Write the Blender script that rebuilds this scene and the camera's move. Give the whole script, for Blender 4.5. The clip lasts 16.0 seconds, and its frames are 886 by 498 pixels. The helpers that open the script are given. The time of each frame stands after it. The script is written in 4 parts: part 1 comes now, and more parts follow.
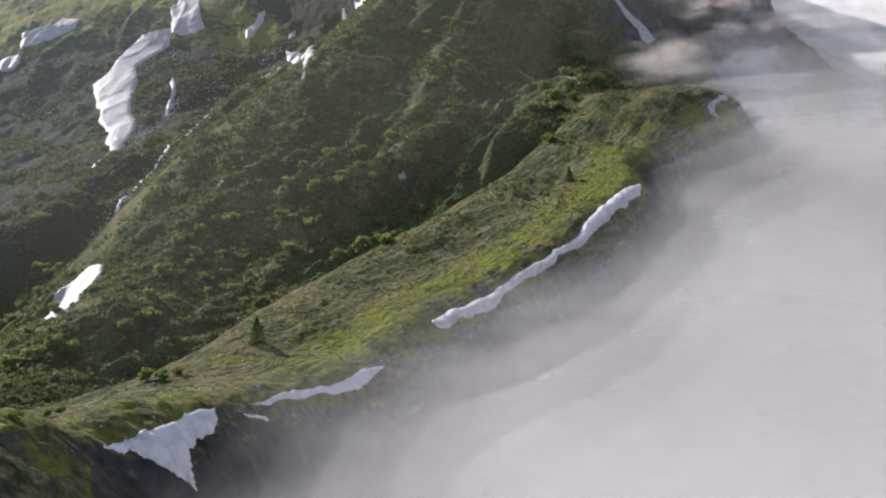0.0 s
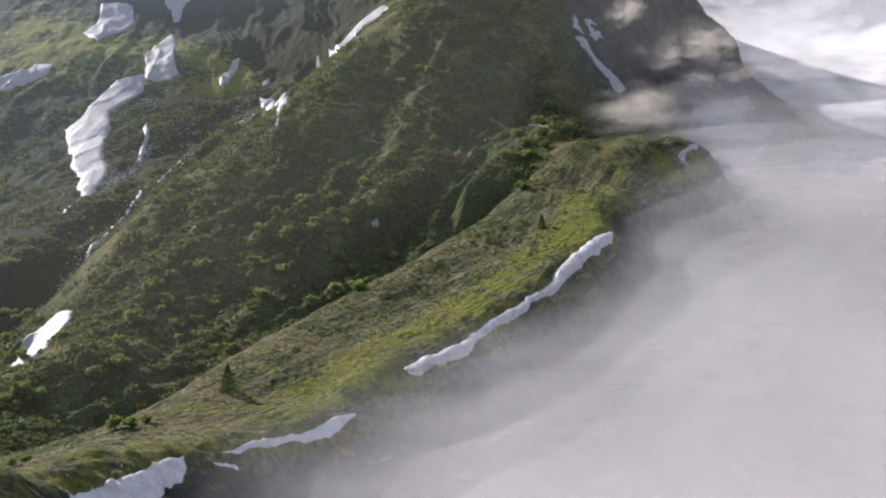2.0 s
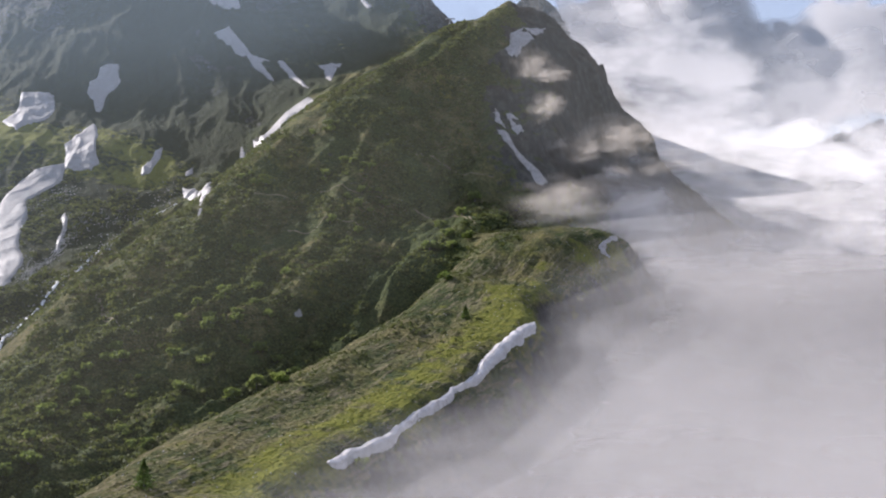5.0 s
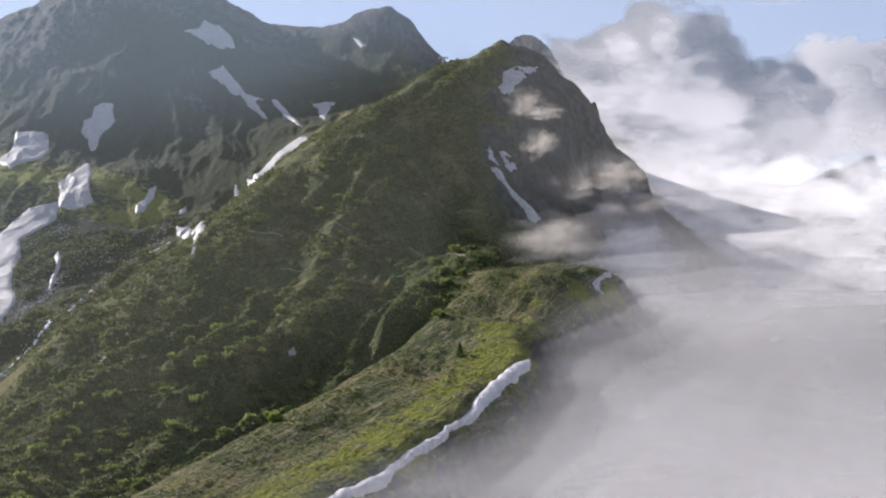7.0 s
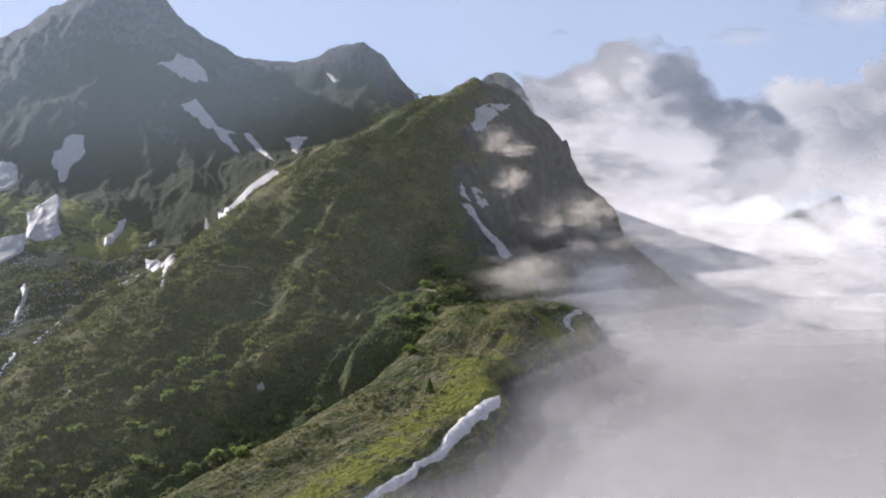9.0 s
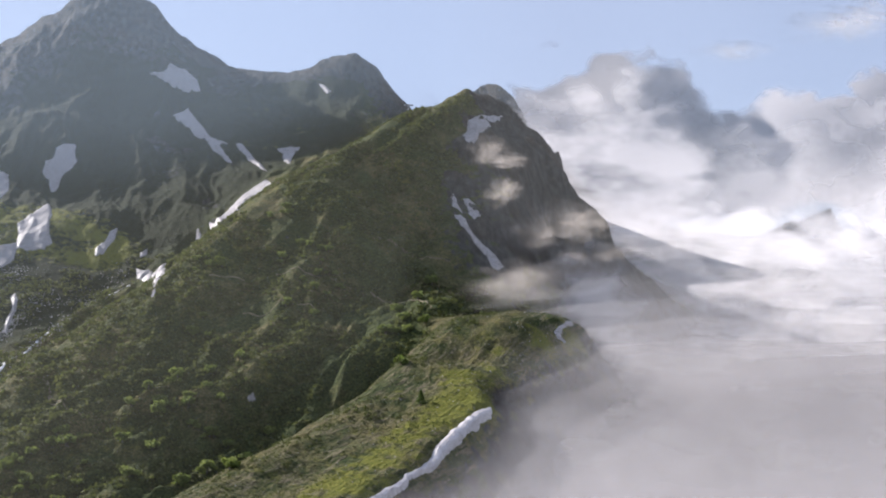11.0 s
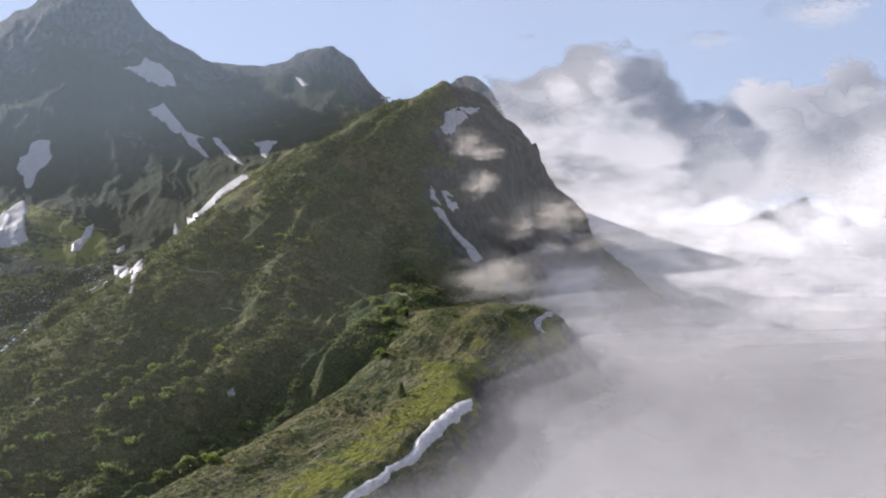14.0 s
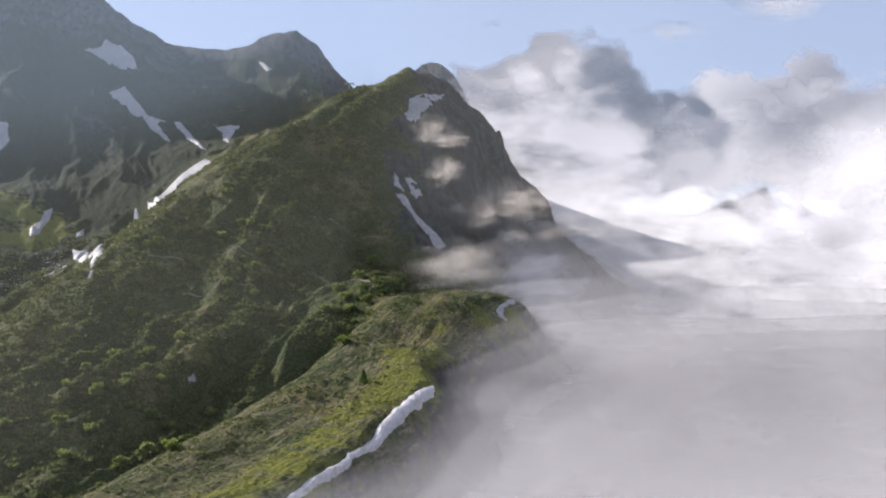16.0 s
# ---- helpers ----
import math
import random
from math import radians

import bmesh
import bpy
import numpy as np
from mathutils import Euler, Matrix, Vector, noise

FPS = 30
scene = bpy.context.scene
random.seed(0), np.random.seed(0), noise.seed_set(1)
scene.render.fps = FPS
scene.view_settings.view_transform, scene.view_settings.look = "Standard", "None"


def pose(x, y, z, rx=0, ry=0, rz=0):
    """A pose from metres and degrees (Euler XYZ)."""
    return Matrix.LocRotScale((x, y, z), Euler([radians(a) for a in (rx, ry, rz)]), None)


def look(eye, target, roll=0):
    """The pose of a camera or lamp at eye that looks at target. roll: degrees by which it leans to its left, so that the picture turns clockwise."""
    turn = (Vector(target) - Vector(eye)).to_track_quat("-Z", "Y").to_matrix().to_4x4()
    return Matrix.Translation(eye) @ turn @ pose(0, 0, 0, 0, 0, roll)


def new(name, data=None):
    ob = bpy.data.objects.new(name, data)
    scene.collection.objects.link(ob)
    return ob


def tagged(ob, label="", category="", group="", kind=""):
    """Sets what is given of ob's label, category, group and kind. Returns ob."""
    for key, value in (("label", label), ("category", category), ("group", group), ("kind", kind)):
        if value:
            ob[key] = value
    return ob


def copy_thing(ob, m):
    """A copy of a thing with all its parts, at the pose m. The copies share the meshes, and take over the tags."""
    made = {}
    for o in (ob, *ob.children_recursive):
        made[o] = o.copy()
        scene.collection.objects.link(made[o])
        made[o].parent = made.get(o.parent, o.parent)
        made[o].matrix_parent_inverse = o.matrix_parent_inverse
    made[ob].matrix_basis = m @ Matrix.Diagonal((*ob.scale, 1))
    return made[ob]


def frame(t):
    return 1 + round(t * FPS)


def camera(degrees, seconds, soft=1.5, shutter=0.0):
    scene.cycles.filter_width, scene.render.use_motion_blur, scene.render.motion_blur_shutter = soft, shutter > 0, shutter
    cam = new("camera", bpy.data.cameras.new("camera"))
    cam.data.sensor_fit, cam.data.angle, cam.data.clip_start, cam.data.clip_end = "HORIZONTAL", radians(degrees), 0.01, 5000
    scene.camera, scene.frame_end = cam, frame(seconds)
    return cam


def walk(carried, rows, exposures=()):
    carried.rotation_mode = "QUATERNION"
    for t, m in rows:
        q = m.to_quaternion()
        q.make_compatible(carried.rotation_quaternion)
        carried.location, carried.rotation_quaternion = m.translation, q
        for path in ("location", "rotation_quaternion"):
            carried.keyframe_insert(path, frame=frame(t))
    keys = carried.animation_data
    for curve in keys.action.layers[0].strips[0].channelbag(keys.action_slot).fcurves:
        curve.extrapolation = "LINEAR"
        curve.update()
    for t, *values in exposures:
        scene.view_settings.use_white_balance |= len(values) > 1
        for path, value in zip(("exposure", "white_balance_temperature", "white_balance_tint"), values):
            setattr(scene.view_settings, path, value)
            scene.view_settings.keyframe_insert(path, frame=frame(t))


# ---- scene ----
cam = camera(45.25, 16.0, soft=2.1)
EYE = (0, 0, 400)
PATH = [
    (0.0, pose(*EYE, 79.000, 0.400, 0.000)),
    (0.5, pose(*EYE, 79.569, 0.299, -0.386)),
    (1.0, pose(*EYE, 80.138, 0.196, -0.696)),
    (1.5, pose(*EYE, 80.728, 0.223, -0.878)),
    (2.0, pose(*EYE, 81.519, -0.025, -1.408)),
    (2.5, pose(*EYE, 82.223, -0.148, -2.209)),
    (3.0, pose(*EYE, 82.909, -0.149, -2.955)),
    (3.5, pose(*EYE, 83.810, -0.160, -3.688)),
    (4.0, pose(*EYE, 84.698, -0.254, -4.433)),
    (4.5, pose(*EYE, 85.636, -0.336, -4.968)),
    (5.0, pose(*EYE, 86.410, -0.413, -5.480)),
    (7.5, pose(*EYE, 88.991, -0.253, -5.897)),
    (8.0, pose(*EYE, 89.591, -0.540, -6.314)),
    (8.5, pose(*EYE, 89.931, -0.673, -6.872)),
    (9.0, pose(*EYE, 90.359, -0.811, -7.367)),
    (11.5, pose(*EYE, 91.070, -0.954, -7.887)),
    (12.0, pose(*EYE, 91.265, -0.688, -8.160)),
    (12.5, pose(*EYE, 91.481, -0.453, -8.375)),
    (13.0, pose(*EYE, 91.540, -0.356, -8.501)),
    (13.5, pose(*EYE, 91.164, -0.318, -8.642)),
    (14.0, pose(*EYE, 90.563, -0.341, -8.944)),
    (14.5, pose(*EYE, 90.006, -0.468, -9.315)),
    (15.0, pose(*EYE, 89.779, -0.529, -9.782)),
    (15.5, pose(*EYE, 89.869, -0.618, -10.313)),
    (16.0, pose(*EYE, 89.885, -0.774, -10.933)),
]
walk(cam, PATH, [(0.0, 0.7, 6080, 18), (16.0, 0.7, 6080, 18)])

# ---------------------------------------------------------------- light
SUN_DIR = Vector((-0.66, 0.60, 0.46)).normalized()      # towards the sun
world = bpy.data.worlds.new("sky")
scene.world = world
world.use_nodes = True
wn = world.node_tree.nodes
sky = wn.new("ShaderNodeTexSky")
sky.sky_type = "NISHITA"
sky.sun_disc = False
sky.sun_elevation = math.asin(SUN_DIR.z)
sky.sun_rotation = math.atan2(SUN_DIR.x, SUN_DIR.y)
sky.altitude = 2000
sky.air_density = 1.0
sky.dust_density = 2.0
wn["Background"].inputs["Strength"].default_value = 0.105
pale = wn.new("ShaderNodeMix")             # high thin haze whitens the blue
pale.data_type = "RGBA"
pale.inputs[0].default_value = 0.75
pale.inputs[7].default_value = (2.75, 3.15, 3.9, 1)
world.node_tree.links.new(sky.outputs[0], pale.inputs[6])
world.node_tree.links.new(pale.outputs[2], wn["Background"].inputs[0])
sun_data = bpy.data.lights.new("sun", "SUN")
sun_data.energy = 5.0
sun_data.angle = radians(0.6)
sun_data.color = (1.0, 0.93, 0.82)
sun = new("sun", sun_data)
sun.matrix_world = look((0, 0, 1500), Vector((0, 0, 1500)) - SUN_DIR)

scene.cycles.transparent_max_bounces = 96


# ---------------------------------------------------------------- number noise
def hash2(ix, iy, seed):
    h = (ix.astype(np.int64) * 374761393 + iy.astype(np.int64) * 668265263 + seed * 974634777) & 0xFFFFFFFF
    h = ((h ^ (h >> 13)) * 1274126177) & 0xFFFFFFFF
    return ((h ^ (h >> 16)) & 0xFFFF) / 65535.0


def vnoise(x, y, seed=0):
    """Smooth value noise, -1 to 1."""
    ix, iy = np.floor(x), np.floor(y)
    fx, fy = x - ix, y - iy
    fx, fy = fx * fx * fx * (fx * (fx * 6 - 15) + 10), fy * fy * fy * (fy * (fy * 6 - 15) + 10)
    a, b = hash2(ix, iy, seed), hash2(ix + 1, iy, seed)
    c, d = hash2(ix, iy + 1, seed), hash2(ix + 1, iy + 1, seed)
    return 2 * (a + (b - a) * fx + (c - a) * fy + (a - b - c + d) * fx * fy) - 1


def fbm(x, y, octaves=4, seed=0, gain=0.5):
    total, amp, norm = 0.0, 1.0, 0.0
    for k in range(octaves):
        total = total + amp * vnoise(x, y, seed + 17 * k)
        norm += amp
        amp *= gain
        x, y = x * 1.73 + y * 1.02 + 7.3, y * 1.73 - x * 0.59 + 3.1
    return total / norm


def ridged(x, y, octaves=4, seed=0):
    total, amp, norm = 0.0, 1.0, 0.0
    for k in range(octaves):
        total = total + amp * (1 - 2 * np.abs(vnoise(x, y, seed + 31 * k)))
        norm += amp
        amp *= 0.5
        x, y = x * 1.8 + y * 0.9 + 5.3, y * 1.8 - x * 0.9 + 1.7
    return total / norm


def step(a, b, v):
    u = np.clip((v - a) / (b - a), 0, 1)
    return u * u * (3 - 2 * u)


# ---------------------------------------------------------------- landform lines: x, y, z of crests, benches and valleys
# each: (rock share, lush grass share, points)
LAND = {}
LAND["crag"] = (0.18, 0.4, [(-52, 108, 357), (-53, 130, 351), (-51, 146, 342.8)])
LAND["crest"] = (0.15, 0.52, [(-51, 146, 342.8), (-46, 166, 338.7), (-42, 185, 334.7), (-39, 196, 331.5), (-28, 220, 326.3), (-15, 245, 324), (-4, 270, 327.6), (15, 305, 329), (35, 338, 332.3), (50, 365, 337), (75, 408, 344.9), (78, 438, 349.9), (88, 452, 352.4), (103, 469, 356), (120, 487, 359), (136, 501, 361.7)])
LAND["nub"] = (0.45, 0.15, [(118, 525, 377.2), (128, 524, 375.6), (139, 521, 372.1), (144, 515, 365.7), (147, 508, 351.7)])
LAND["saddle"] = (0.15, 0.12, [(118, 523, 377.3), (104, 541, 373.6), (89, 558, 372.1), (80, 570, 370.5)])
LAND["shoulder"] = (0.05, 0.12, [(-71, 149, 341.8), (-70, 157, 340.2), (-67, 178, 335), (-65, 200, 332.1), (-63, 227, 328.4), (-58, 250, 327.2), (-52, 280, 327.3), (-44, 302, 328.4), (-34, 331, 328.7), (-17, 368, 331.9), (3, 402, 337.5), (27, 444, 345.1), (44, 477, 355), (71, 528, 368.1), (87, 558, 371.5)])
LAND["b_foot"] = (0, 0.05, [(-138, 277, 295.7), (-141, 320, 285.5), (-132, 372, 277.6), (-114, 415, 278), (-84, 457, 291.2), (-50, 494, 304), (-24, 521, 312.8), (4, 544, 325.2), (34, 564, 340.3), (54, 581, 354.4), (81, 599, 371.7)])
LAND["b_mid"] = (0, 0.15, [(135, 857, 535), (108, 796, 481.9), (72, 727, 427.6), (34, 658, 382.7), (-15, 587, 347.8), (-47, 542, 329.7), (-99, 469, 294.3), (-138, 428, 289.2), (-157, 390, 286.1)])
LAND["b_left"] = (0.05, 0.22, [(138, 878, 547.9), (118, 874, 533.8), (89, 863, 524.8), (65, 847, 511), (41, 831, 494.1), (0, 796, 468.7), (-16, 777, 458.2), (-29, 763, 446.4), (-40, 750, 435.3), (-56, 729, 419.3), (-65, 710, 409.1), (-72, 695, 399.5), (-101, 658, 375.7), (-125, 618, 354.6), (-145, 580, 340.6)])
LAND["b_low"] = (0.05, 0.15, [(-156, 551, 324.4), (-162, 519, 309.1), (-162, 496, 298.9), (-160, 486, 294.3), (-164, 465, 289.2), (-170, 449, 283.3), (-174, 441, 282.3), (-182, 419, 279.5), (-193, 384, 277)])
LAND["stream"] = (0.35, 0.15, [(-245, 469, 241.6), (-218, 545, 256.3), (-200, 597, 275.7), (-201, 624, 284), (-197, 659, 306.1), (-186, 722, 327.9), (-167, 793, 349.9), (-121, 874, 385.3), (-118, 881, 385.6), (-84, 943, 419), (-58, 988, 451.1), (-24, 1033, 478.4), (33, 1134, 520.1), (86, 1203, 546.6)])
LAND["c_skyline"] = (1, 0.05, [(-549, 1389, 575.7), (-432, 1430, 653.1), (-391, 1428, 671), (-364, 1427, 682.6), (-350, 1428, 698.6), (-331, 1429, 715), (-313, 1429, 720.2), (-299, 1429, 736.3), (-285, 1430, 747.4), (-265, 1434, 755.3), (-251, 1436, 755.8), (-237, 1438, 752.5), (-219, 1441, 752.3), (-201, 1440, 741.7), (-188, 1440, 730), (-180, 1439, 715.2), (-179, 1439, 706.2), (-164, 1438, 693.9), (-151, 1438, 691.3), (-138, 1437, 675.8), (-119, 1431, 661.8), (-78, 1420, 655.9), (-30, 1408, 650.9), (14, 1387, 655.1), (28, 1379, 662.3), (46, 1365, 667.5), (68, 1347, 666.3), (79, 1344, 657.3), (92, 1339, 651.8), (100, 1335, 637.1), (108, 1331, 619.5), (122, 1320, 603.3), (128, 1315, 594.2), (164, 1311, 562.8)])
LAND["c_rib"] = (0.6, 0.1, [(-119, 1431, 662.7), (-173, 1295, 626.7), (-129, 1221, 570.2), (-67, 1125, 508.1), (-30, 1076, 492.8)])
LAND["c_wall"] = (0.55, 0.05, [(-232, 1315, 648.7), (-234, 1198, 557.9), (-251, 1121, 518.2), (-212, 1041, 457), (-155, 1007, 445.5), (-90, 1008, 446.4)])
LAND["c_col"] = (0.45, 0.15, [(-25, 1335, 603.5), (64, 1291, 599.3), (-9, 1170, 523)])
LAND["c_bench"] = (0.35, 0.55, [(-453, 961, 410.7), (-366, 920, 409.8), (-314, 954, 429.1), (-264, 954, 428.8), (-219, 951, 423.5), (-161, 926, 408.4)])
LAND["c_low"] = (0.0, 0.16, [(-365, 731, 316.5), (-326, 781, 331.2), (-294, 839, 361), (-259, 858, 377.7), (-197, 823, 369.7), (-157, 868, 376.7)])
LAND["c_foot"] = (0, 0.02, [(-280, 548, 277.4), (-263, 620, 295.3), (-230, 621, 294.8), (-223, 703, 322.5)])
LAND["p_right"] = (1, 0, [(137, 878, 548.3), (145, 879, 544.8), (152, 880, 541.3), (163, 881, 539.4), (176, 884, 534.5), (186, 886, 525.5), (194, 888, 518.1), (206, 889, 509.9), (216, 889, 500.3), (220, 888, 491), (225, 886, 478.8), (231, 880, 465.4), (238, 871, 451.5), (242, 866, 439.4), (244, 862, 432.2), (249, 854, 429.6), (252, 845, 422.4), (252, 830, 410.6), (256, 829, 387.9), (252, 830, 342.3)])
LAND["p_face"] = (0.85, 0.1, [(152, 861, 524.5), (127, 807, 483.4), (115, 769, 452.4), (114, 751, 437), (134, 704, 400.8), (174, 817, 472), (190, 806, 427.4), (185, 752, 388.8)])
LAND["p_toe"] = (0.4, 0.2, [(119, 663, 375.7), (104, 614, 369.2), (161, 698, 374.4)])
LAND["far_top"] = (1, 0, [(299, 1903, 725.2), (319, 1900, 745), (331, 1898, 751.2), (350, 1894, 750.1), (368, 1890, 747), (380, 1888, 735.6), (405, 1883, 722.1), (460, 1870, 603.8)])
LAND["far_right"] = (1, 0, [(1064, 2287, 477), (1114, 2264, 535), (1142, 2250, 556), (1179, 2230, 550), (1236, 2200, 476)])
# valleys and flanks that close the land around the view
LAND["crest_back"] = (0.15, 0.5, [(-53, 90, 360), (-58, 20, 345), (-60, -120, 335), (-60, -500, 300)])
LAND["lee_lower"] = (0.4, 0.3, [(60, -100, 200), (80, 120, 190), (150, 250, 190), (220, 400, 200), (300, 560, 220), (360, 760, 240), (480, 900, 260)])
LAND["far_skirt"] = (0.8, 0.1, [(180, 1990, 560), (300, 1800, 560), (420, 1850, 600), (470, 2000, 560), (330, 2100, 560)])
LAND["east_valley"] = (0.3, 0.3, [(600, -500, 160), (700, 300, 170), (800, 900, 200), (1100, 1800, 240), (1700, 3200, 250)])
LAND["west_valley"] = (0.1, 0.4, [(-400, -500, 190), (-330, 100, 215), (-300, 400, 226), (-700, 500, 300), (-900, 900, 420)])
LAND["behind"] = (0.5, 0.2, [(-1100, 1500, 560), (-600, 1900, 520), (0, 2000, 480), (350, 1400, 380), (420, 1000, 330), (0, 3400, 380), (-1500, 3400, 420), (900, 3900, 420)])
GULLY = {}
GULLY["gully"] = (0, 0.02, [(-88, 261, 290), (-86, 295, 280), (-71, 347, 272), (-54, 385, 272), (-30, 423, 285), (-2, 463, 298), (18, 494, 307), (46, 534, 319), (57, 542, 334)])


def resample(pts):
    out = []
    pts = np.array(pts, dtype=float)
    for a, b in zip(pts, pts[1:]):
        mid = (a + b) / 2
        n = max(1, int(np.hypot(*(b - a)[:2]) / max(9.0, 0.035 * np.hypot(*mid[:2]))))
        out += [tuple(a + (b - a) * k / n) for k in range(n)]
    return out + [tuple(pts[-1])]


def beside(name, side, drop):
    """A line that runs side metres to the right of a landform line, drop metres lower."""
    pts = np.array(LAND[name][2], dtype=float)
    way = np.gradient(pts[:, :2], axis=0)
    way /= np.hypot(way[:, 0], way[:, 1])[:, None]
    return [(x + side * w[1], y - side * w[0], z - drop) for (x, y, z), w in zip(pts, way)]


LAND["crest_in"] = (0.0, 0.72, beside("crest", -11, -2.3)[5:-4])
shoulder = np.array(LAND["shoulder"][2], dtype=float)
top_line = []
for p in LAND["crest"][2]:
    s = shoulder[np.argmin(np.hypot(shoulder[:, 0] - p[0], shoulder[:, 1] - p[1]))]
    if 185 < p[1] < 470:
        top_line.append(((p[0] + s[0]) / 2, (p[1] + s[1]) / 2, (p[2] + s[2]) / 2 + 1.6))
LAND["ridge_top"] = (0.0, 0.22, top_line)
LAND["lee_edge"] = (0.75, 0.15, beside("crest", 9, 11))
LAND["lee_wall"] = (0.8, 0.1, beside("crest", 38, 52))
LAND["b_left"][2].extend(LAND.pop("b_low")[2])
LAND["b_back"] = (0.1, 0.2, [p for p in beside("b_left", 26, 20) if p[1] > 300][3:])
CALM = ("crag", "crest", "nub", "saddle", "shoulder", "crest_in", "ridge_top")
calm = []
SHARP = ("crest", "nub", "saddle", "shoulder", "b_left", "c_skyline", "p_right", "far_top", "far_right")
sharp = []
samples, shares = [], []
for key, (rock, lush, pts) in list(LAND.items()) + list(GULLY.items()):
    sharp += resample(pts) if key in SHARP else []
    calm += resample(pts)[::2] if key in CALM else []
for rock, lush, pts in list(LAND.values()) + list(GULLY.values()):
    for p in resample(pts):
        if all((p[0] - q[0]) ** 2 + (p[1] - q[1]) ** 2 > 16 for q in samples):
            samples.append(p)
            shares.append((rock, lush))
samples, shares, sharp, calm = np.array(samples), np.array(shares), np.array(sharp), np.array(calm)
gap = np.hypot(samples[:, None, 0] - samples[None, :, 0], samples[:, None, 1] - samples[None, :, 1])
n_s = len(samples)
system = np.ones((n_s + 1, n_s + 1))
system[:n_s, :n_s] = -np.sqrt(gap ** 2 + 9.0) - np.eye(n_s) * 1.0
system[n_s, n_s] = 0
weights = np.linalg.solve(system, np.append(samples[:, 2], 0.0))


STREAM = np.array(LAND["stream"][2], dtype=float)


def land(x, y):
    """Height, rock share and lush share of the ground at x, y (flat arrays)."""
    z, rock, lush, edge, quiet = (np.empty(len(x)) for _ in range(5))
    for k in range(0, len(x), 60000):
        sl = slice(k, k + 60000)
        d2 = (x[sl, None] - samples[None, :, 0]) ** 2 + (y[sl, None] - samples[None, :, 1]) ** 2
        z[sl] = -np.sqrt(d2 + 9.0) @ weights[:n_s] + weights[n_s]
        w = 1 / (d2 + 60.0) ** 2
        w /= w.sum(1, keepdims=True)
        rock[sl], lush[sl] = w @ shares[:, 0], w @ shares[:, 1]
        edge[sl] = ((x[sl, None] - sharp[None, :, 0]) ** 2 + (y[sl, None] - sharp[None, :, 1]) ** 2).min(1)
        quiet[sl] = ((x[sl, None] - calm[None, :, 0]) ** 2 + (y[sl, None] - calm[None, :, 1]) ** 2).min(1)
    far = np.sqrt(x * x + y * y)
    quiet = 1 - 0.85 * np.exp(-quiet / 32.0 ** 2)
    rock = np.clip(rock + 0.30 * fbm(x / 70, y / 70, 4, 5), 0, 1)
    lush = np.clip(lush + 0.30 * fbm(x / 26, y / 26, 4, 9), 0, 1)
    # ribs and runnels along the fall of the slopes, crags on rock, hummocks of scrub; less of them on the crests
    big = np.clip(far / 500, 0.15, 1.5) * (1 - 0.85 * np.exp(-edge / (0.035 * far + 6) ** 2))
    west = step(-12, 40, np.interp(y, STREAM[:, 1], STREAM[:, 0]) - x) * step(380, 480, y)
    quiet = np.minimum(quiet, 1 - 0.7 * west)
    z = z + (1 - rock) * big * quiet * (15.0 - 9.0 * step(640, 800, far)) * ridged((x * 0.80 - y * 0.60) / 52 + 0.4 * fbm(x / 60, y / 60, 2, 4), (x * 0.60 + y * 0.80) / 170, 4, 3)
    z = z + (1 - rock) * big * quiet * 4.0 * ridged((x * 0.80 - y * 0.60) / 19 + 0.5 * fbm(x / 30, y / 30, 2, 6), (x * 0.60 + y * 0.80) / 60, 3, 27)
    # broad buttresses, gullies down the fall of the walls, slanting ledges
    z = z + rock * big * (11.0 * ridged(x / 85 + y / 300 + 0.5 * fbm(x / 90, y / 90, 2, 8), y / 240 - x / 400, 4, 11) + 5.0 * ridged(x / 21 + 0.5 * fbm(x / 40, y / 40, 2, 18), y / 95, 4, 12))
    z = z + rock * np.clip(far / 700, 0.2, 1.5) * 1.1 * ridged(x / 9, y / 16, 3, 13)
    z = z + step(0.15, 0.5, rock) * (1 - step(150, 240, far)) * 1.8 * ridged(x / 8, y / 8, 4, 14) + (1 - step(120, 160, far)) * 1.5 * ridged(x / 5, y / 7, 4, 19)
    z = z + (1 - quiet) * (1 - west) * 0.75 * ridged((0.90 * x - 0.43 * y) / 5.5 + 0.8 * fbm(x / 12, y / 12, 2, 24), (0.43 * x + 0.90 * y) / 38, 3, 25)
    z = z + (1 - rock) * (0.9 * quiet * fbm(x / 9, y / 9, 3, 21) + 0.5 * np.abs(vnoise(x / 2.6, y / 2.6, 23)))
    return z, rock, lush, (1 - quiet) * (1 - west)


def smooth_mesh(name, verts, faces, materials, attrs=()):
    me = bpy.data.meshes.new(name)
    me.vertices.add(len(verts))
    me.vertices.foreach_set("co", np.asarray(verts, dtype=np.float32).ravel())
    nf = len(faces)
    me.loops.add(nf * 4)
    me.polygons.add(nf)
    me.loops.foreach_set("vertex_index", np.asarray(faces, dtype=np.int32).ravel())
    me.polygons.foreach_set("loop_start", np.arange(nf, dtype=np.int32) * 4)
    me.polygons.foreach_set("use_smooth", np.ones(nf, dtype=bool))
    me.update(calc_edges=True)
    for key, values in attrs:
        at = me.attributes.new(key, "FLOAT", "POINT")
        at.data.foreach_set("value", np.asarray(values, dtype=np.float32))
    for m in materials:
        me.materials.append(m)
    return me


def grid_faces(rows, cols):
    i = np.arange((rows - 1) * cols).reshape(rows - 1, cols)[:, :-1].ravel()
    return np.stack([i, i + 1, i + cols + 1, i + cols], 1)


